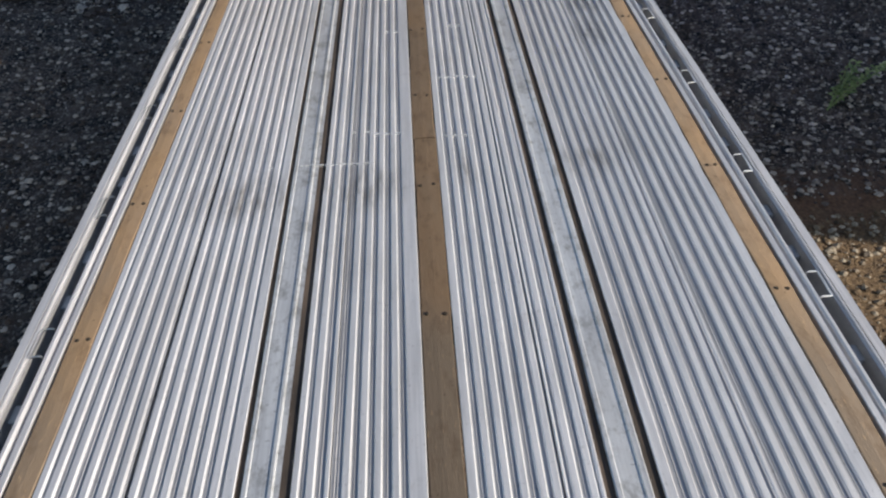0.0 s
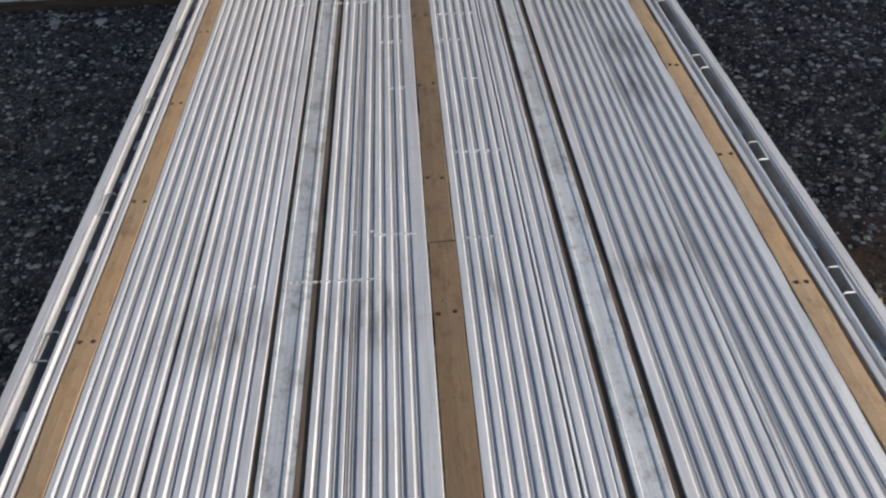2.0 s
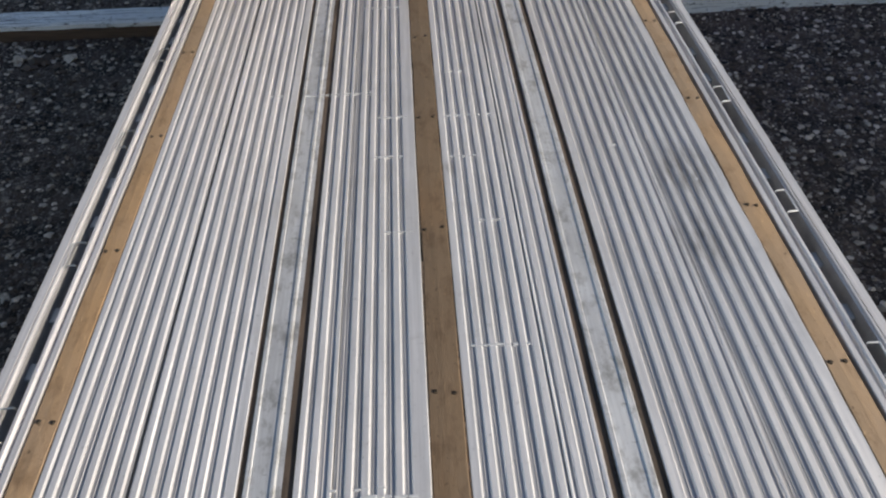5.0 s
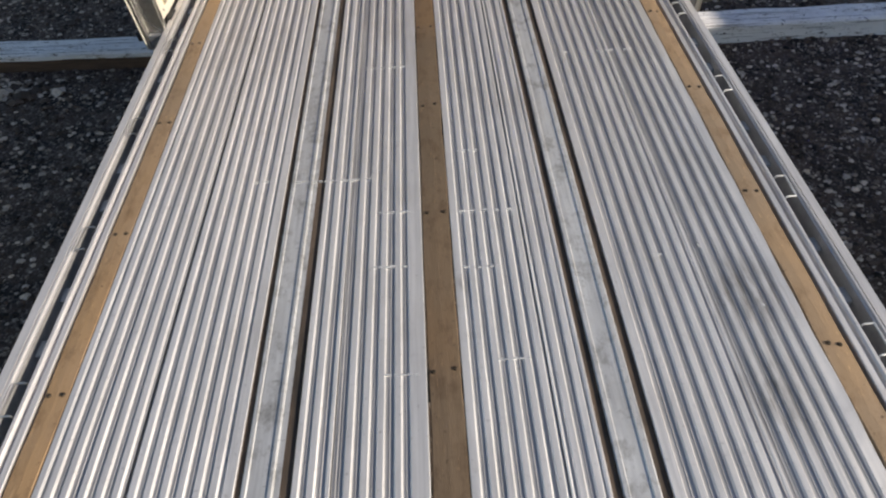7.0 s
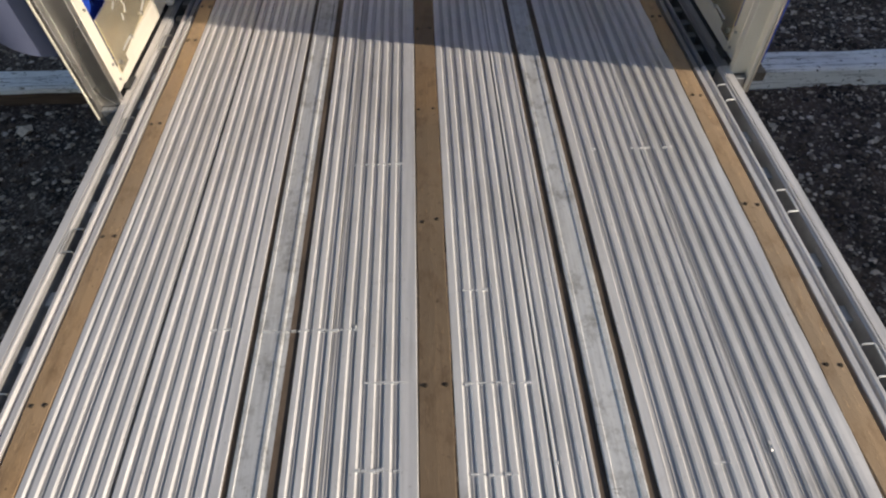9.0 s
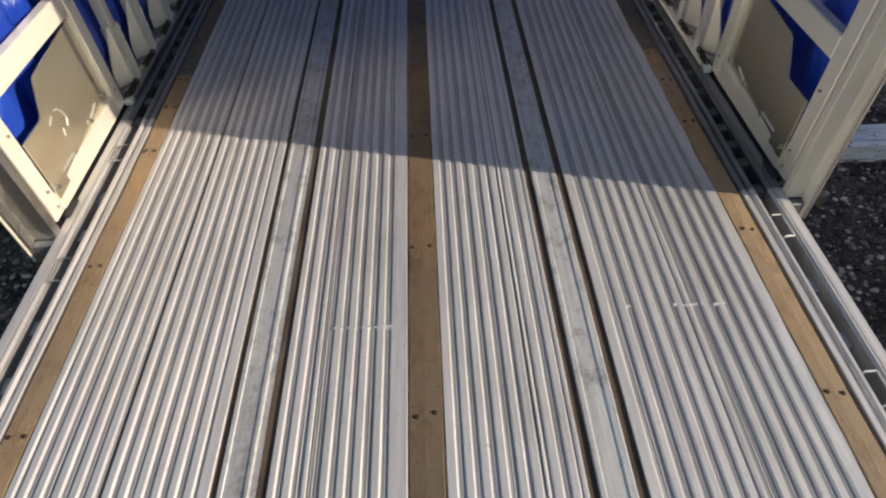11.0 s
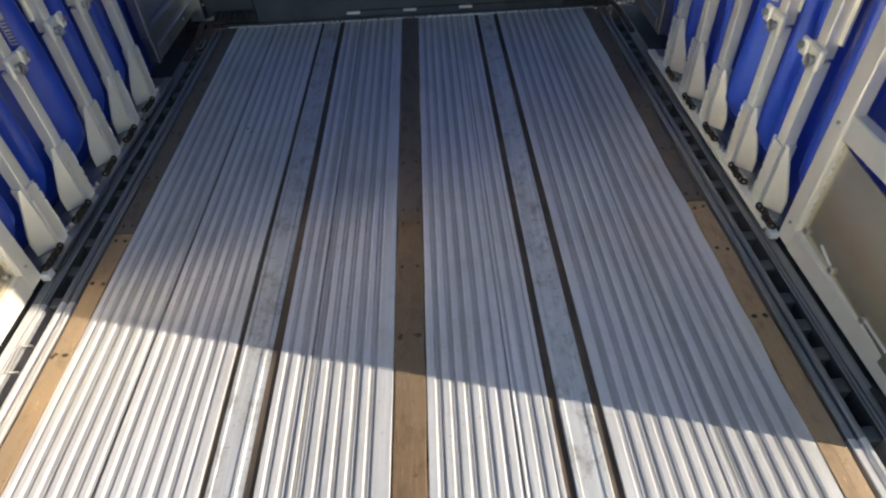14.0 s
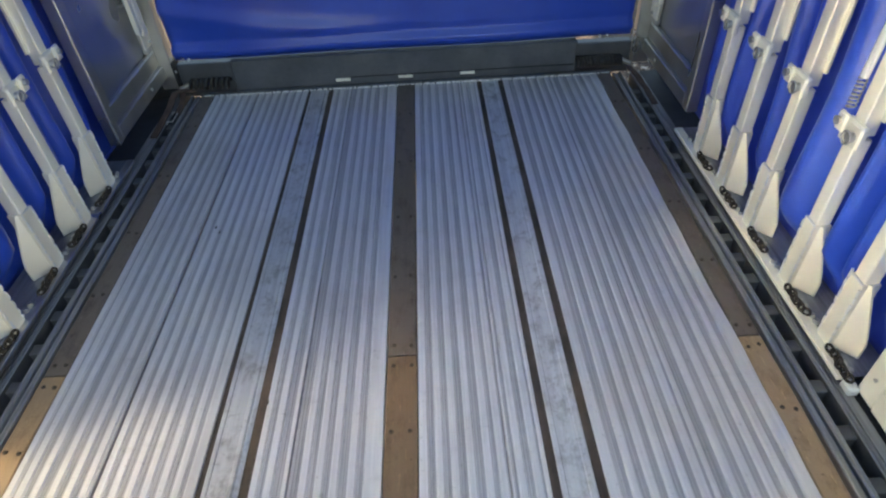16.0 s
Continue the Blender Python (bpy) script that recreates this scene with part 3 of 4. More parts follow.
for side in (-1, 1):
    for name, prof, mat in PLANKS[side]:
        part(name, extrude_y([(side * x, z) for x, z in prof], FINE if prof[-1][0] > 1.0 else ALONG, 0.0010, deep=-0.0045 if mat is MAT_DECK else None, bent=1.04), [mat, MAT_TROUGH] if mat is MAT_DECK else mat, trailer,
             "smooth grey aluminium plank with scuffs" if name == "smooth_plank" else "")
    for x0, x1 in GROOVES[side]:
        part("groove_bed", box(min(side * x0, side * x1), max(side * x0, side * x1), DECK_BACK, DECK_FRONT, -0.05, -0.008), MAT_RUST, trailer, "rusty dirt-filled groove")
    profile = [(side * x, z) for x, z in RAIL]
    rail = part("side_rail", extrude_y(profile, [y for y in ALONG if y < SUNLIT_TO[side] - 0.04] + [SUNLIT_TO[side]], 0.0012, deep=-0.02), [MAT_RAIL, MAT_CHANNEL_LIT], trailer, "aluminium side rail with open stake channel")
    front_rail = part("side_rail", extrude_y(profile, [SUNLIT_TO[side]] + [y for y in ALONG if y > SUNLIT_TO[side] + 0.04], 0.0012, deep=-0.02), [MAT_GRIMY_SHADED, MAT_CHANNEL], trailer, "side rail under the cover, coloured dark for its shade")
    # blocks across the channel, and wire bails at every cross member
    block = mesh_of("channel_block", box(-0.0235, 0.0235, -0.028, 0.028, -0.04, 0.0, bevel=0.003), MAT_BLUE_STEEL)
    k = -8
    while k * STATION < SUNLIT_TO[side] - 0.25:
        for third in (1, 2):
            shared("channel_block", block, rail, (side * 1.2215, k * STATION - 0.02 + third * STATION / 3, -0.034))
        k += 1
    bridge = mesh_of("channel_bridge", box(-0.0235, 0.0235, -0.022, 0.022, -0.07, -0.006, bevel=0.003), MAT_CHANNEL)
    y = SUNLIT_TO[side] + 0.02
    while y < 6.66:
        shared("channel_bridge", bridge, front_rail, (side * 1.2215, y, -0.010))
        y += 0.152 if int(y * 3) % 3 else 0.11
    bm = bmesh.new()
    loop = [(-0.021 * side, -0.05, -0.01), (-0.020 * side, -0.05, 0.006), (0.011 * side, -0.05, 0.006), (0.011 * side, 0.05, 0.006), (-0.020 * side, 0.05, 0.006), (-0.021 * side, 0.05, -0.01)]
    for p, q in zip(loop, loop[1:]):
        add_tube(bm, [p, q], 0.0031 if side > 0 else 0.0027, 6)
    bail = mesh_of("wire_bail", bm, MAT_WELD if side > 0 else MAT_CHANNEL_POST)
    for k in range(-8, 8):
        if k * STATION < SUNLIT_TO[side] - 0.1:
            shared("wire_bail", bail, rail, (side * 1.2215, k * STATION + (0.002 if side > 0 else -0.010) + random.uniform(-0.006, 0.006), 0.001), random.uniform(-0.04, 0.04))
shared("wire_bail", bail, front_rail, (-1.2215, 6.50, 0.001))

screw = mesh_of("screw", bolt_mesh("screw", 0.0072, 0.004), MAT_SCREW)
for x, w in ((-1.101, 0.0365), (-0.001, 0.0465), (1.097, 0.0365)):
    joints = [DECK_BACK, -1.9, 0.9, 4.845, DECK_FRONT] if w > 0.04 else [DECK_BACK, -2.4, 4.845, DECK_FRONT]
    for y0, y1 in zip(joints, joints[1:]):
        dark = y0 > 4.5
        steps = [y0 + 0.003 + (y1 - y0 - 0.006) * i / 90 for i in range(91)]
        prof = [(x - w, -0.035), (x - w, -0.004), (x - w + 0.003, -0.001), (x, 0.0005), (x + w - 0.003, -0.001), (x + w, -0.004), (x + w, -0.035)]
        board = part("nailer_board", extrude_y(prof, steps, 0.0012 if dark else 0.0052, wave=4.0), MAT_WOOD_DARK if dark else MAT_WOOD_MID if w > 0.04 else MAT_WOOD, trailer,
                     "dark timber nailing board" if dark else "weathered brown timber nailing board")
        k = math.ceil(y0 / STATION)
        rows = []
        while k * STATION < y1 - 0.02:
            rows.append(k * STATION)
            k += 1
        if dark:
            rows = [4.885, 5.2, 5.55, 5.95, 6.4]
        elif y1 > 4.5:
            rows = [r for r in rows if r < 4.3] + [4.275, 4.58, 4.805]
        for r in rows:
            for d in ((-0.028, 0.028) if w > 0.04 else (-0.018, 0.018)):
                shared("screw", screw, board, (x + d + random.uniform(-0.004, 0.004), r + random.uniform(-0.006, 0.006), 0.0015))


dab = mesh_of("weld_dab", box(-0.0090, 0.0090, -0.0032, 0.0032, -0.0095, 0.0012, bevel=0.0008), MAT_WELD)


def weld_row(x0, x1, y, dense=0.96, skew=-0.03):
    """A broken line of weld dabs across the ribs."""
    x = x0
    while x < x1:
        if random.random() < dense:
            shared("weld_dab", dab, trailer, (x, y + skew * (x - x0) + random.uniform(-0.002, 0.002), random.uniform(-0.0005, 0.0005)), random.uniform(-0.1, 0.1), (random.uniform(0.5, 1.3), random.uniform(0.6, 1.3), 1))
        x += 0.0205


for row in ((-0.19, -0.07, 2.455), (0.09, 0.28, 2.44), (-0.21, -0.09, 2.215), (0.09, 0.21, 2.19), (-0.68, -0.60, 2.655), (-0.50, -0.22, 2.64), (0.69, 0.75, 2.19), (-0.27, -0.09, 3.35), (0.1, 0.18, 2.755),
            (-0.50, -0.2, 0.775), (-0.22, -0.09, 0.955), (0.09, 0.21, 0.91), (0.09, 0.26, 1.36), (-0.16, -0.07, 1.825), (0.16, 0.25, 1.853), (0.62, 1.04, 3.37, 0.3), (-0.36, -0.17, 0.98, 0.5), (-0.62, -0.50, 0.775, 0.4)):
    weld_row(*row)


def scuff_pit(x, y, s, material):
    """A bright gouge with a raised burr."""
    bm = bmesh.new()
    bmesh.ops.create_icosphere(bm, subdivisions=1, radius=s)
    for v in bm.verts:
        v.co = Vector((v.co.x * 0.6, v.co.y * 1.4, v.co.z * 0.35)) * random.uniform(0.7, 1.2)
    bmesh.ops.translate(bm, verts=bm.verts, vec=(x, y, 0.0))
    part("burr", bm, material, trailer)


for x, y in ((0.839, 2.216), (0.84, 2.235), (-1.012, 5.082), (-0.232, 2.64), (0.30, 2.21), (0.36, 2.22), (0.955, 1.975)):
    scuff_pit(x, y, 0.006, MAT_WELD)
for x, y in ((-0.744, 5.522), (-0.765, 5.555), (-0.40, 4.70)):
    scuff_pit(x, y, 0.008, MAT_SCREW)

# running gear and frame under the deck
cross = mesh_of("cross_member", box(-1.14, 1.14, -0.03, 0.03, -0.14, -0.052), MAT_DARK)
for k in range(-9, 12):
    shared("cross_member", cross, trailer, (0, k * STATION, 0))
for side in (-1, 1):
    x = side * 0.48
    part("main_beam", box(x - 0.06, x + 0.06, DECK_BACK + 0.1, DECK_FRONT - 0.1, -0.55, -0.141), MAT_DARK, trailer)


def wheel(x, y):
    bm = bmesh.new()
    prof = [(0.29, -0.13), (0.46, -0.14), (0.505, -0.11), (0.515, 0.0), (0.505, 0.11), (0.46, 0.14), (0.29, 0.13)]
    n = 28
    rings = [[bm.verts.new((x + w, y + r * math.cos(2 * math.pi * i / n), GROUND + 0.51 + r * math.sin(2 * math.pi * i / n))) for r, w in prof] for i in range(n)]
    for i in range(n):
        a, b = rings[i], rings[(i + 1) % n]
        for j in range(len(prof)):
            bm.faces.new((a[j], a[(j + 1) % len(prof)], b[(j + 1) % len(prof)], b[j]))
    tyre = part("wheel", bm, MAT_RUBBER, trailer)
    bm = bmesh.new()
    bmesh.ops.create_cone(bm, cap_ends=True, segments=24, radius1=0.288, radius2=0.288, depth=0.2)
    bmesh.ops.rotate(bm, verts=bm.verts, matrix=Matrix.Rotation(math.pi / 2, 3, "Y"))
    bmesh.ops.translate(bm, verts=bm.verts, vec=(x, y, GROUND + 0.51))
    part("rim", bm, MAT_RAIL, tyre)


for y in (-4.6, -3.35):
    for x in (-1.1, -0.78, 0.78, 1.1):
        wheel(x, y)
    part("axle", tube([(-1.15, y, GROUND + 0.51), (1.15, y, GROUND + 0.51)], 0.07, 12), MAT_DARK, trailer)
    for side in (-1, 1):
        part("hanger", box(side * 0.48 - 0.05, side * 0.48 + 0.05, y - 0.2, y + 0.2, GROUND + 0.5, -0.55), MAT_DARK, trailer)
for side in (-1, 1):
    leg = part("landing_leg", box(side * 0.55 - 0.06, side * 0.55 + 0.06, 4.4, 4.52, GROUND + 0.02, -0.55), MAT_DARK, trailer)
    part("foot", box(side * 0.55 - 0.14, side * 0.55 + 0.14, 4.33, 4.59, GROUND - 0.02, GROUND + 0.03), MAT_DARK, leg)


# ---- the sliding tarp cover ----
cover = thing("sliding_tarp_cover", "blue tarp cover on folding aluminium bows, pushed forward", "tarp cover")
BOWS = (4.79, 5.045, 5.345, 5.60, 5.86)
TOP = 2.55
bolt_x = mesh_of("bolt", bolt_mesh("bolt", 0.011, 0.012, "x"), MAT_BOLT)
bolt_z = mesh_of("bolt", bolt_mesh("bolt", 0.010, 0.014), MAT_BOLT)


def sx(side, a, b):
    return (side * a, side * b) if side > 0 else (side * b, side * a)


SKEW = 0.045


def gate(side):
    """End frame of the cover: two posts, bottom and middle rails, a cut sheet plate, and the outer channel behind."""
    fr = part("end_frame", box(*sx(side, 1.306, 1.352), 3.868, 3.938, 0.012, TOP, bevel=0.004), MAT_FRAME, cover, "aluminium end frame of the cover")
    part("front_post", box(*sx(side, 1.304, 1.350), 4.552, 4.622, 0.012, TOP, bevel=0.004), MAT_FRAME, fr)
    part("bottom_rail", box(*sx(side, 1.303, 1.345), 3.939, 4.551, 0.010, 0.092, bevel=0.004), MAT_FRAME, fr)
    part("middle_rail", box(*sx(side, 1.308, 1.350), 3.939, 4.551, 0.452, 0.534, bevel=0.004), MAT_FRAME, fr)
    part("upper_rail", box(*sx(side, 1.308, 1.350), 3.939, 4.551, 1.45, 1.53, bevel=0.004), MAT_FRAME, fr)
    plate = [(4.550, 0.06), (4.550, 0.434), (4.180, 0.414), (4.160, 0.398), (4.100, 0.310), (4.080, 0.299), (3.940, 0.303), (3.940, 0.06)]
    # sheets stand skew to aim reflected sun; those above the plate are unseen reflectors
    for name, outline, mat, words in (("gusset_plate", plate, MAT_SHEET, "flat cut aluminium gusset plate with weld marks"),
                                      ("upper_sheet", [(4.550, 0.690), (4.550, 0.869), (3.940, 0.869), (3.940, 0.690)], MAT_REFLECTOR, "unseen aluminium sheet added as a reflector, middle"),
                                      ("upper_sheet", [(4.550, 1.531), (4.550, 2.45), (3.940, 2.45), (3.940, 1.531)], MAT_REFLECTOR, "unseen aluminium sheet added as a reflector, upper")):
        bm = prism(outline, "x", side * 1.326, side * 1.331)
        for v in bm.verts:
            v.co.x -= side * (4.55 - v.co.y) * SKEW
        part(name, bm, mat, fr, words)
    part("upper_rail", box(*sx(side, 1.308, 1.350), 3.939, 4.551, 0.87, 0.929, bevel=0.004), MAT_FRAME, fr)
    # welds and bolts on the plate
    for y, z, d, e in ((4.36, 0.115, 0.075, 0.018), (4.145, 0.110, -0.11, 0.0)):
        part("weld", tube([(side * (1.325 - (4.55 - q) * SKEW), q, h) for q, h in ((y, z), (y + d * 0.5, z + e * 0.4), (y + d, z + e))], 0.0036, 6), MAT_WELD, fr)
    for i in range(9):
        z = 0.13 + i * 0.033 + random.uniform(-0.006, 0.006)
        part("weld", tube([(side * 1.3255, 4.548, z), (side * 1.3255, 4.549, z + random.uniform(0.010, 0.022))], 0.0045, 6), MAT_WELD, fr)
    for y, z in ((4.345, 0.110), (4.150, 0.106), (4.52, 0.118), (3.96, 0.10)):
        shared("bolt", bolt_x, fr, (side * (1.322 - (4.55 - y) * SKEW), y, z))
    for y, z in ((3.91, 0.05), (3.91, 0.12), (3.91, 0.36), (4.585, 0.10), (4.585, 0.49)):
        shared("bolt", bolt_x, fr, (side * 1.303, y, z), 0, 0.6)
    if side < 0:
        # scraped curls on the sunny plate
        for arc in ([(4.11, 0.257), (4.125, 0.262), (4.145, 0.272)], [(4.175, 0.275), (4.195, 0.27), (4.215, 0.245), (4.225, 0.21), (4.205, 0.19)], [(4.17, 0.205), (4.165, 0.19), (4.16, 0.178)]):
            part("scrape", tube([(side * (1.3255 - (4.55 - q) * SKEW), q, h) for q, h in arc], 0.0028, 5), MAT_WELD, fr, "bright scraped curl")
    # seal strip and the channel of the rear closure
    part("seal_strip", box(*sx(side, 1.312, 1.345), 3.842, 3.866, -0.005, TOP, bevel=0.003), MAT_DARK, cover, "dark rubber seal strip")
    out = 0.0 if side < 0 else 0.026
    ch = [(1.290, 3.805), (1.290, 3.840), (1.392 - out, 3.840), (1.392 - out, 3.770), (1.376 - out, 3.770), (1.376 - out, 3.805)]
    # right post is paler than the left: sun glint is put into its colour
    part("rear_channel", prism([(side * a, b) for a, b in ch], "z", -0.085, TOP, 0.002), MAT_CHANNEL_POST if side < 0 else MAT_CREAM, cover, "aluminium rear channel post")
    part("channel_edge", box(*sx(side, 1.3925 - out, 1.400 - out), 3.764, 3.842, -0.08, TOP, bevel=0.002), MAT_CREAM if side < 0 else MAT_CHANNEL_POST, cover, "narrow outer channel edge")
    part("channel_foot", box(*sx(side, 1.300, 1.375 - out), 3.772, 3.804, -0.083, -0.010, bevel=0.004), MAT_GRIMY_SHADED, cover, "dark channel foot")
    for z in (0.25, 0.62, 1.1, 1.7):
        shared("bolt", bolt_x, fr, (side * 1.316, 3.825, z), 0, 0.7)
    part("roller", box(*sx(side, 1.282, 1.302), 3.90, 3.99, 0.0015, 0.011), MAT_DARK, cover)
    part("corner_block", box(*sx(side, 1.268, 1.302), 4.600, 4.645, 0.004, 0.034, bevel=0.006), MAT_WELD, cover, "bright worn corner block")


def bow(side, yc, spring):
    b = part("bow", box(*sx(side, 1.292, 1.336), yc - 0.024, yc + 0.024, 0.035, 0.585, bevel=0.003), MAT_FRAME, cover, "aluminium bow post on a welded shoe")
    part("upper_tube", box(*sx(side, 1.300, 1.346), yc - 0.012, yc + 0.036, 0.59, TOP, bevel=0.003), MAT_FRAME, b)
    for near, wide, high in ((-1, 0.058, 0.290), (1, 0.038, 0.20)):
        bm = bmesh.new()
        edge = [(0.0, 0.030), (1.0, 0.030), (1.0, 0.085), (0.90, 0.120), (0.22, high), (0.0, high)]
        rows = []
        for off in (0.0, 0.006):
            rows.append([bm.verts.new((side * (1.297 + 0.052 * u + off), yc + near * (0.022 + wide * u), z)) for u, z in edge])
        bm.faces.new(rows[0])
        bm.faces.new(list(reversed(rows[1])))
        for q in range(6):
            bm.faces.new((rows[0][q], rows[0][(q + 1) % 6], rows[1][(q + 1) % 6], rows[1][q]))
        part("shoe_wing", bm, MAT_FRAME, b)
    part("shoe_sleeve", box(*sx(side, 1.287, 1.340), yc - 0.0285, yc + 0.0285, 0.028, 0.288, bevel=0.0015), MAT_FRAME, b)
    for d in (-0.0285, 0.0285):
        z = 0.04 + random.uniform(0, 0.01)
        while z < 0.275:
            h = random.uniform(0.010, 0.034)
            bend = random.uniform(-0.002, 0.002)
            part("weld", tube([(side * 1.287, yc + d, z), (side * 1.286, yc + d + bend, z + h * 0.5), (side * 1.287, yc + d, z + h)], random.uniform(0.003, 0.0046), 6), MAT_WELD, b)
            z += h + random.uniform(0.0, 0.012)
    part("weld", tube([(side * 1.2865, yc - 0.026, 0.289), (side * 1.286, yc, 0.291), (side * 1.2865, yc + 0.026, 0.288)], 0.0035, 6), MAT_WELD, b)
    # loose chain links lying in the base between the shoes
    for q in range(6):
        cy, cx, tilt = yc + (-0.046 - 0.021 * q), 1.284 + random.uniform(-0.004, 0.004), random.uniform(-0.5, 0.5)
        wide, high = (0.010, 0.003) if q % 2 else (0.004, 0.009)
        link = [(side * (cx + wide * math.cos(a)), cy + 0.016 * math.sin(a), 0.041 + high * math.cos(a + tilt * 0.3)) for a in [i * math.pi / 6 for i in range(13)]]
        part("chain_link", tube(link, 0.0046, 6), MAT_SCREW, b, "dark greasy chain link")
    # hinge of the folding links
    hinge = part("hinge_bracket", box(*sx(side, 1.276, 1.300), yc - 0.046, yc + 0.040, 0.565, 0.635, bevel=0.006), MAT_FRAME, b)
    part("hinge_ear", box(*sx(side, 1.262, 1.276), yc + 0.012, yc + 0.052, 0.591, 0.647, bevel=0.005), MAT_FRAME, b)
    shared("bolt", bolt_x, b, (side * 1.272, yc - 0.020, 0.598), 0, 1.5)
    shared("bolt", bolt_x, b, (side * 1.258, yc + 0.034, 0.623), 0, 1.2)
    ring = [(side * 1.258, yc - 0.02 + 0.018 * math.cos(a), 0.598 + 0.018 * math.sin(a)) for a in [i * math.pi / 5 for i in range(11)]]
    part("ring", tube(ring, 0.0035, 6), MAT_BOLT, b)
    part("link", box(*sx(side, 1.338, 1.346), yc - 0.03, yc + 0.02, 0.64, 1.25), MAT_FRAME, b)
    if spring:
        coil = [(side * (1.284 + 0.011 * math.cos(a)), yc + 0.045 + 0.011 * math.sin(a), 0.65 + 0.09 * i / 60) for i, a in enumerate([j * 0.8 for j in range(61)])]
        part("spring", tube(coil, 0.0025, 5), MAT_BOLT, b, "steel coil spring")
        part("rod", tube([(side * 1.284, yc + 0.045, 0.74), (side * 1.30, yc + 0.045, 1.25)], 0.011, 8), MAT_WELD, b)
    for d in (-0.10, -0.125, 0.065, 0.09):
        shared("bolt", bolt_z, b, (side * 1.30 + random.uniform(-0.006, 0.006), yc + d, 0.037), 0, random.uniform(0.8, 1.3))


GAPS = [(3.95, 4.27, 0.058, 1), (4.27, 4.55, 0.058, 2), (4.63, 4.766, 0.12, 1), (4.814, 5.021, 0.135, 2), (5.069, 5.321, 0.172, 1), (5.369, 5.576, 0.13, 2), (5.624, 5.836, 0.125, 2), (5.884, 6.06, 0.12, 1)]


def tarp_offset(y, z, side):
    """How far the slack tarp bellies in between the bows."""
    k = min(1.0, max(0.0, (z - 0.01) / 0.24))
    k = k * k * (3 - 2 * k)
    d = 0.0
    for a, b, amp, folds in GAPS:
        if a < y < b:
            u = (y - a) / (b - a)
            d = amp * (math.sin(math.pi * u) ** 1.1 if folds == 1 else abs(math.sin(2 * math.pi * (u ** (1.15 if side > 0 else 0.9)))) ** 0.85)
    lean = 0.85 + 0.3 * noise.noise(Vector((y * 3.1, z * 1.4, side)))
    return d * k * lean + 0.012 * noise.noise(Vector((y * 2.2, z * 1.1, 4 + side)))


def side_tarp(side):
    bm = bmesh.new()
    ys = [3.86 + i * 0.014 for i in range(int((6.80 - 3.86) / 0.014) + 1)]
    zs = [0.0] + [0.04 + i * 0.06 for i in range(12)] + [0.82 + i * 0.2 for i in range(9)] + [TOP + 0.03]
    grid = [[bm.verts.new((side * (1.440 - tarp_offset(y, z, side)), y, z)) for y in ys] for z in zs]
    for a, b in zip(grid, grid[1:]):
        for i in range(len(ys) - 1):
            bm.faces.new((a[i], a[i + 1], b[i + 1], b[i]))
    ob = part("side_tarp", bm, MAT_TARP, cover, "slack blue vinyl tarp folded between the bows", True)
    m = ob.modifiers.new("thickness", "SOLIDIFY")
    m.thickness = 0.0015
    part("tarp_hem", tube([(side * 1.440, 3.87 + i * 0.2, 0.0) for i in range(15)], 0.008, 6), MAT_TARP, ob)


bm = bmesh.new()
grid = []
for i in range(15):
    u = i / 14
    lowz = 0.22 + 0.30 * u ** 1.3
    grid.append([bm.verts.new((-1.425 - 0.36 * u, 3.83 - 0.05 * math.sin(u * 5) - 0.06 * u * (1 - v), lowz + (1.5 - lowz) * v)) for v in [j / 10 for j in range(11)]])
for a, b in zip(grid, grid[1:]):
    for i in range(10):
        bm.faces.new((a[i], a[i + 1], b[i + 1], b[i]))
part("tarp_flap", bm, MAT_FLAP, cover, "loose grey-blue tarp flap", True)
for side in (-1, 1):
    gate(side)
    # left base rail is greyer: the shade on it is put into the colour
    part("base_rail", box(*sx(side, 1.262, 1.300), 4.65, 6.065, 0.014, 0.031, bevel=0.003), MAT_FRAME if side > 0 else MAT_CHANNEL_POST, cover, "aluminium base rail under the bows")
    part("base_plate", box(*sx(side, 1.3005, 1.425), 4.65, 6.065, 0.014, 0.027), MAT_GRIMY_SHADED, cover, "greasy base plate under the bows")
    part("track", box(*sx(side, 1.300, 1.44), 3.80, 6.75, -0.05, -0.008), MAT_DARK, cover)
    part("roller_strip", box(*sx(side, 1.285, 1.42), 4.63, 6.06, -0.007, 0.013), MAT_DARK, cover)
    for i, yc in enumerate(BOWS):
        bow(side, yc, i == 1)
    side_tarp(side)
for y in (3.91, 4.585) + BOWS:
    part("roof_bow", tube([(-1.33, y, TOP), (-1.25, y, TOP + 0.09), (-0.6, y, TOP + 0.15), (0, y, TOP + 0.17), (0.6, y, TOP + 0.15), (1.25, y, TOP + 0.09), (1.33, y, TOP)], 0.024, 8), MAT_FRAME, cover)
# unseen roof tarp lies over the bows, sags between, and lets in fill light
bm = bmesh.new()
ys = [3.82 + 0.06 * q for q in range(51)]
rows = []
for y in ys:
    sag = 0.07 * abs(math.sin((y - 3.9) * 12.3))
    rows.append([bm.verts.new((x, y, TOP + 0.20 - 0.13 * (abs(x) / 1.44) ** 3 - sag * (1 - (x / 1.45) ** 2))) for x in [-1.44 + 0.18 * q for q in range(17)]])
for a, b in zip(rows, rows[1:]):
    for q in range(16):
        bm.faces.new((a[q], a[q + 1], b[q + 1], b[q]))
part("roof_tarp", bm, MAT_ROOF, cover, "unseen translucent roof tarp, pale to let light in, sagging between bows", True)


# ---- the front bulkhead ----
head = thing("front_bulkhead", "front bulkhead with blue tarp wall and aluminium corner panels", "bulkhead")


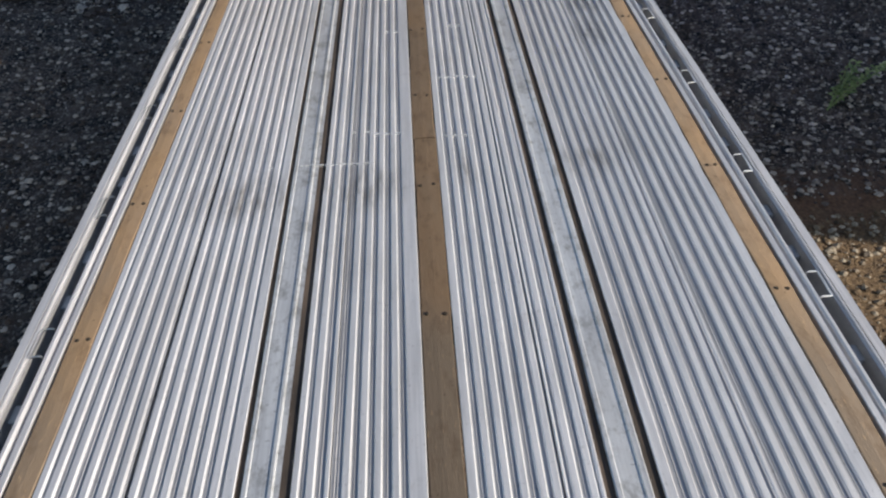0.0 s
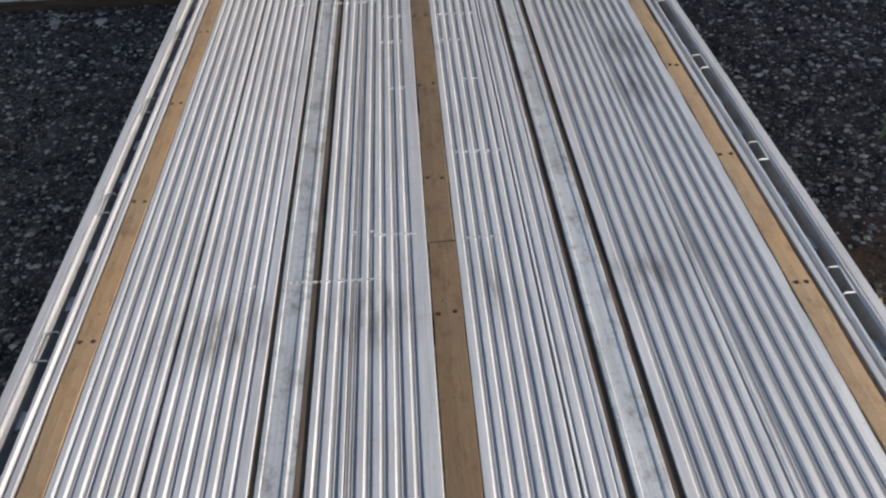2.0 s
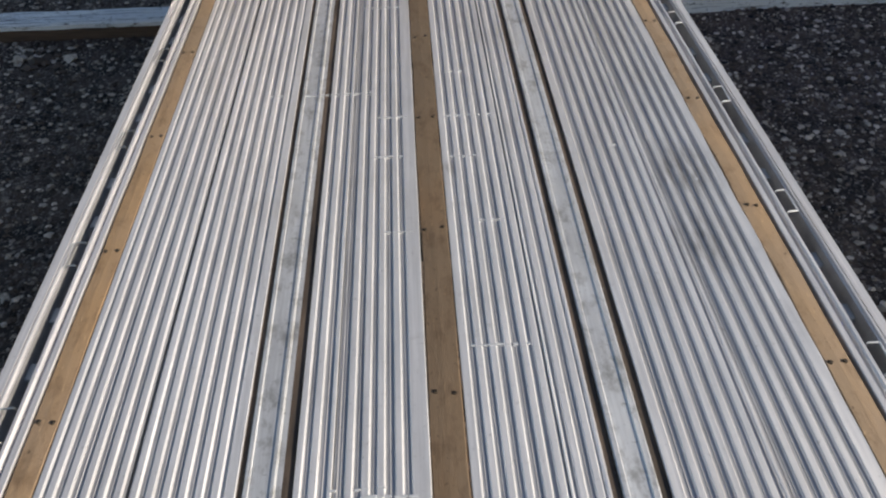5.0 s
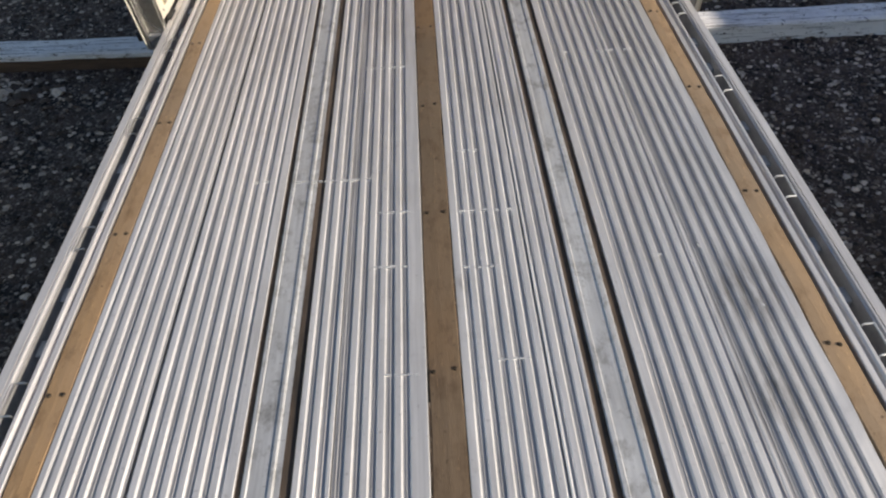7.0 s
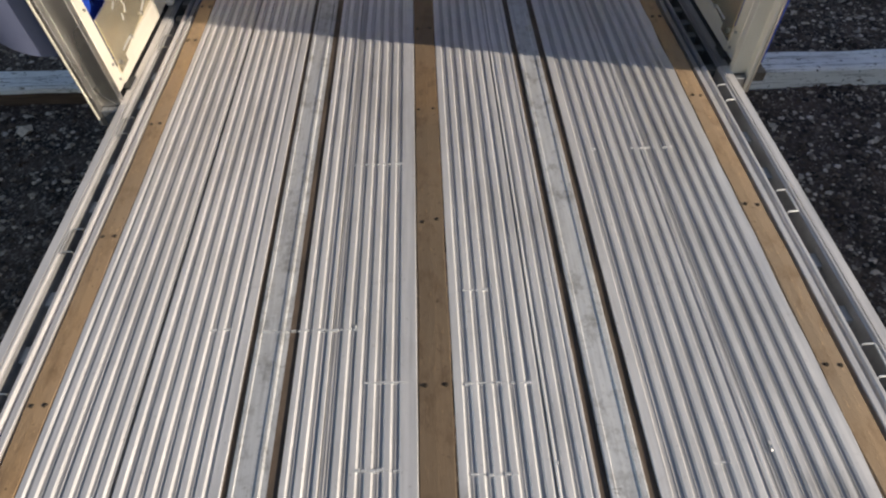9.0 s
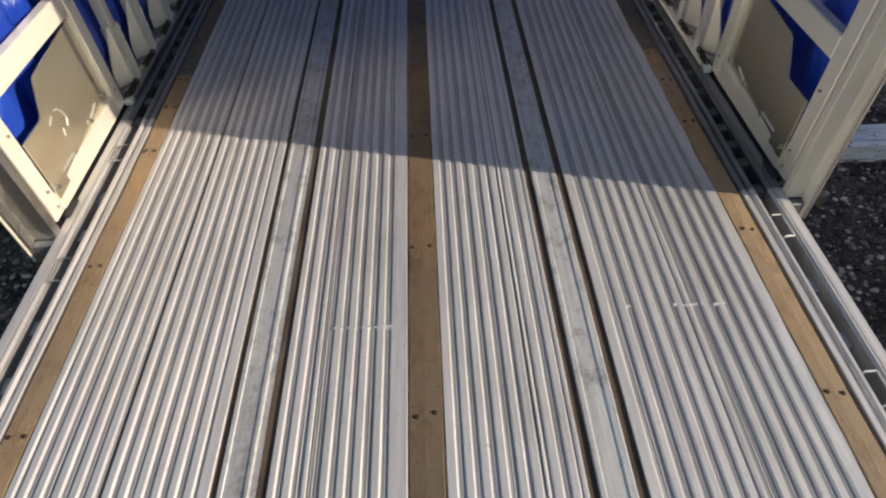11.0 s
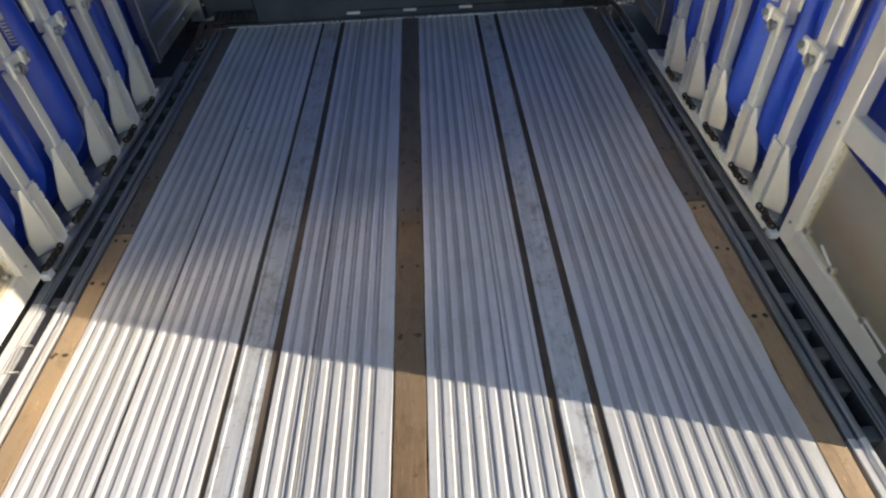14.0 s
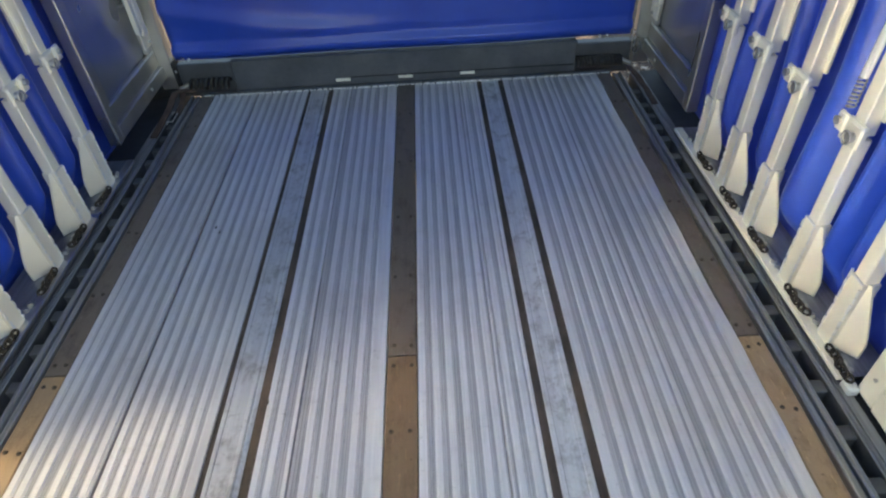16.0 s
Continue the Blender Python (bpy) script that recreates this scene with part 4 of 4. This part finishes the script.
def corner_panel(side):
    p = part("corner_panel", box(*sx(side, 1.300, 1.352), 6.072, 6.122, 0.100, TOP, bevel=0.005), MAT_CHANNEL_POST, head, "framed aluminium corner panel")
    part("front_post", box(*sx(side, 1.255, 1.345), 6.765, 6.825, 0.035, TOP, bevel=0.005), MAT_CHANNEL_POST, p)
    part("bottom_rail", box(*sx(side, 1.300, 1.345), 6.123, 6.764, 0.105, 0.175, bevel=0.004), MAT_CHANNEL_POST, p)
    part("inner_rail", box(*sx(side, 1.318, 1.348), 6.123, 6.764, 0.176, 0.262, bevel=0.006), MAT_CHANNEL_POST, p)
    part("inner_stile", box(*sx(side, 1.318, 1.348), 6.123, 6.17, 0.263, TOP, bevel=0.004), MAT_CHANNEL_POST, p)
    part("inner_stile", box(*sx(side, 1.318, 1.348), 6.7, 6.764, 0.263, TOP, bevel=0.004), MAT_CHANNEL_POST, p)
    part("panel_sheet", box(*sx(side, 1.349, 1.353), 6.123, 6.764, 0.176, TOP), MAT_PANEL, p, "flat aluminium panel sheet")
    part("corner_plate", box(*sx(side, 1.308, 1.3175), 6.665, 6.763, 0.30, 0.395, bevel=0.002), MAT_FRAME, p)
    part("lock_tube", box(*sx(side, 1.284, 1.3075), 6.615, 6.650, 0.40, TOP, bevel=0.003), MAT_FRAME, p, "bright aluminium lock tube")
    part("lock_tube", box(*sx(side, 1.290, 1.3075), 6.675, 6.720, 0.37, TOP, bevel=0.003), MAT_FRAME, p, "bright aluminium lock tube")
    for y, z in ((6.73, 0.32), (6.73, 0.37), (6.78, 0.20), (6.78, 0.13), (6.55, 0.14)):
        shared("bolt", bolt_x, p, (side * (1.297 if y < 6.77 and z < 0.2 else 1.305 if y < 6.77 else 1.25), y, z), 0, 0.9)


for side in (-1, 1):
    corner_panel(side)
beam = part("front_beam", box(-0.94, 0.94, 6.756, 6.86, -0.03, 0.182, bevel=0.006), MAT_BEAM_PAINT, head, "dark grey painted front beam")
part("front_beam_end", box(-1.25, -0.941, 6.8, 6.86, -0.03, 0.16, bevel=0.006), MAT_BEAM_PAINT, head)
part("front_beam_end", box(0.941, 1.25, 6.8, 6.86, -0.03, 0.148, bevel=0.006), MAT_BEAM_PAINT, head)
part("ledge", box(-1.14, 1.14, 6.734, 6.755, -0.03, 0.012, bevel=0.003), MAT_BEAM_PAINT, head)
# dark box added to keep the sun from leaking in at this corner
part("corner_light_block", box(-1.44, -1.252, 6.766, 6.86, -0.10, 0.185), MAT_DARK, head)
for x in (-0.345, 0.0, 0.342):
    part("clip", box(x - 0.040, x + 0.040, 6.745, 6.7555, 0.034, 0.050, bevel=0.002), MAT_FRAME, head, "small bright metal clip")
part("lip", box(-0.30, 0.93, 6.7505, 6.7555, 0.050, 0.054), MAT_DARK, head)
bm = bmesh.new()
x = -1.12
while x < 1.12:
    w = random.uniform(0.006, 0.022)
    add_box(bm, x, x + w, 6.727, 6.733, -0.004, 0.004 + random.uniform(0, 0.003))
    x += w + random.uniform(0.0, 0.014)
part("end_weld", bm, MAT_WELD, head, "rough weld bead along the deck end")

bm = bmesh.new()
cols = [-1.235 + 2.47 * i / 80 for i in range(81)]
hts = [0.186 + 0.02 * i for i in range(30)] + [0.80 + 0.25 * i for i in range(8)]


def front_tarp_y(x, z):
    y = 6.8 + 0.016 * noise.noise(Vector((x * 1.3, z * 1.6, 9)))
    crease = 0.30 + 0.16 * ((x + 0.15) / 1.1) ** 2 if x < -0.15 else 0.30
    y -= 0.022 * math.exp(-((z - crease) / 0.045) ** 2) * max(0.0, min(1.0, (0.05 - x) * 2.2))
    y -= 0.026 * math.exp(-((z - 0.235) / 0.028) ** 2)
    y += 0.012 * math.exp(-((z - 0.27) / 0.02) ** 2)
    return y


grid = [[bm.verts.new((x, front_tarp_y(x, z), z)) for x in cols] for z in hts]
for a, b in zip(grid, grid[1:]):
    for i in range(len(cols) - 1):
        bm.faces.new((a[i], a[i + 1], b[i + 1], b[i]))
tarp = part("front_tarp", bm, MAT_TARP, head, "glossy blue vinyl front tarp with a long crease", True)
m = tarp.modifiers.new("thickness", "SOLIDIFY")
m.thickness = 0.002
for x in (-1.185, -1.155, 1.06, 1.10):
    bm = bmesh.new()
    bmesh.ops.create_icosphere(bm, subdivisions=1, radius=0.008)
    bmesh.ops.translate(bm, verts=bm.verts, vec=(x, 6.774, 0.197))
    part("rivet", bm, MAT_WELD, tarp, "bright rivet")


# ---- small things at the front corners ----
def coiled_hose(x0, x1, y, z, turns, r, label):
    ob = thing("coiled_hose", label, "hose")
    n = turns * 10
    pts = [(x0 + (x1 - x0) * i / n, y + r * math.cos(i * 0.628), z + r * math.sin(i * 0.628)) for i in range(n + 1)]
    part("coil", tube(pts, 0.008, 6), MAT_RUBBER, ob)
    part("fitting", tube([(x1, y, z), (x1 + 0.05 * (1 if x1 > x0 else -1), y - 0.01, z - 0.02)], 0.014, 8), MAT_BOLT, ob, "metal hose fitting")


coiled_hose(0.95, 1.2, 6.772, 0.055, 14, 0.026, "black coiled air hose lying in the front corner")
coiled_hose(-0.97, -1.2, 6.772, 0.055, 8, 0.026, "black coiled hose bunched in the front corner")


def strap(points, w, label):
    ob = thing("strap", label, "strap")
    bm = bmesh.new()
    pts = [Vector(p) for p in points]
    fine = []
    for a, b in zip(pts, pts[1:]):
        fine += [a.lerp(b, i / 6) for i in range(6)]
    fine.append(pts[-1])
    rows = []
    for i, p in enumerate(fine):
        d = (fine[min(i + 1, len(fine) - 1)] - fine[max(i - 1, 0)]).normalized()
        s = d.cross(Vector((0, 0, 1))).normalized() * w / 2
        j = 0.006 * noise.noise(p * 14)
        rows.append([bm.verts.new(p + q) for q in (s + Vector((0, 0, j)), -s + Vector((0, 0, j)), -s + Vector((0, 0, j - 0.006)), s + Vector((0, 0, j - 0.006)))])
    for a, b in zip(rows, rows[1:]):
        for k in range(4):
            bm.faces.new((a[k], a[(k + 1) % 4], b[(k + 1) % 4], b[k]))
    bm.faces.new(rows[0])
    bm.faces.new(list(reversed(rows[-1])))
    part("webbing", bm, MAT_BROWN, ob)


strap([(-1.265, 6.3, 0.006), (-1.262, 6.45, 0.012), (-1.245, 6.56, 0.04), (-1.235, 6.65, 0.07), (-1.20, 6.73, 0.05)], 0.035, "grimy brown strap hanging over the rail in the corner")
strap([(-1.21, 6.53, 0.008), (-1.20, 6.62, 0.03), (-1.215, 6.7, 0.055), (-1.16, 6.735, 0.035)], 0.03, "grimy brown strap bunched beside the bulkhead")
strap([(1.265, 6.35, 0.006), (1.268, 6.5, 0.010), (1.25, 6.62, 0.03), (1.22, 6.72, 0.04)], 0.03, "grimy brown strap lying along the rail")
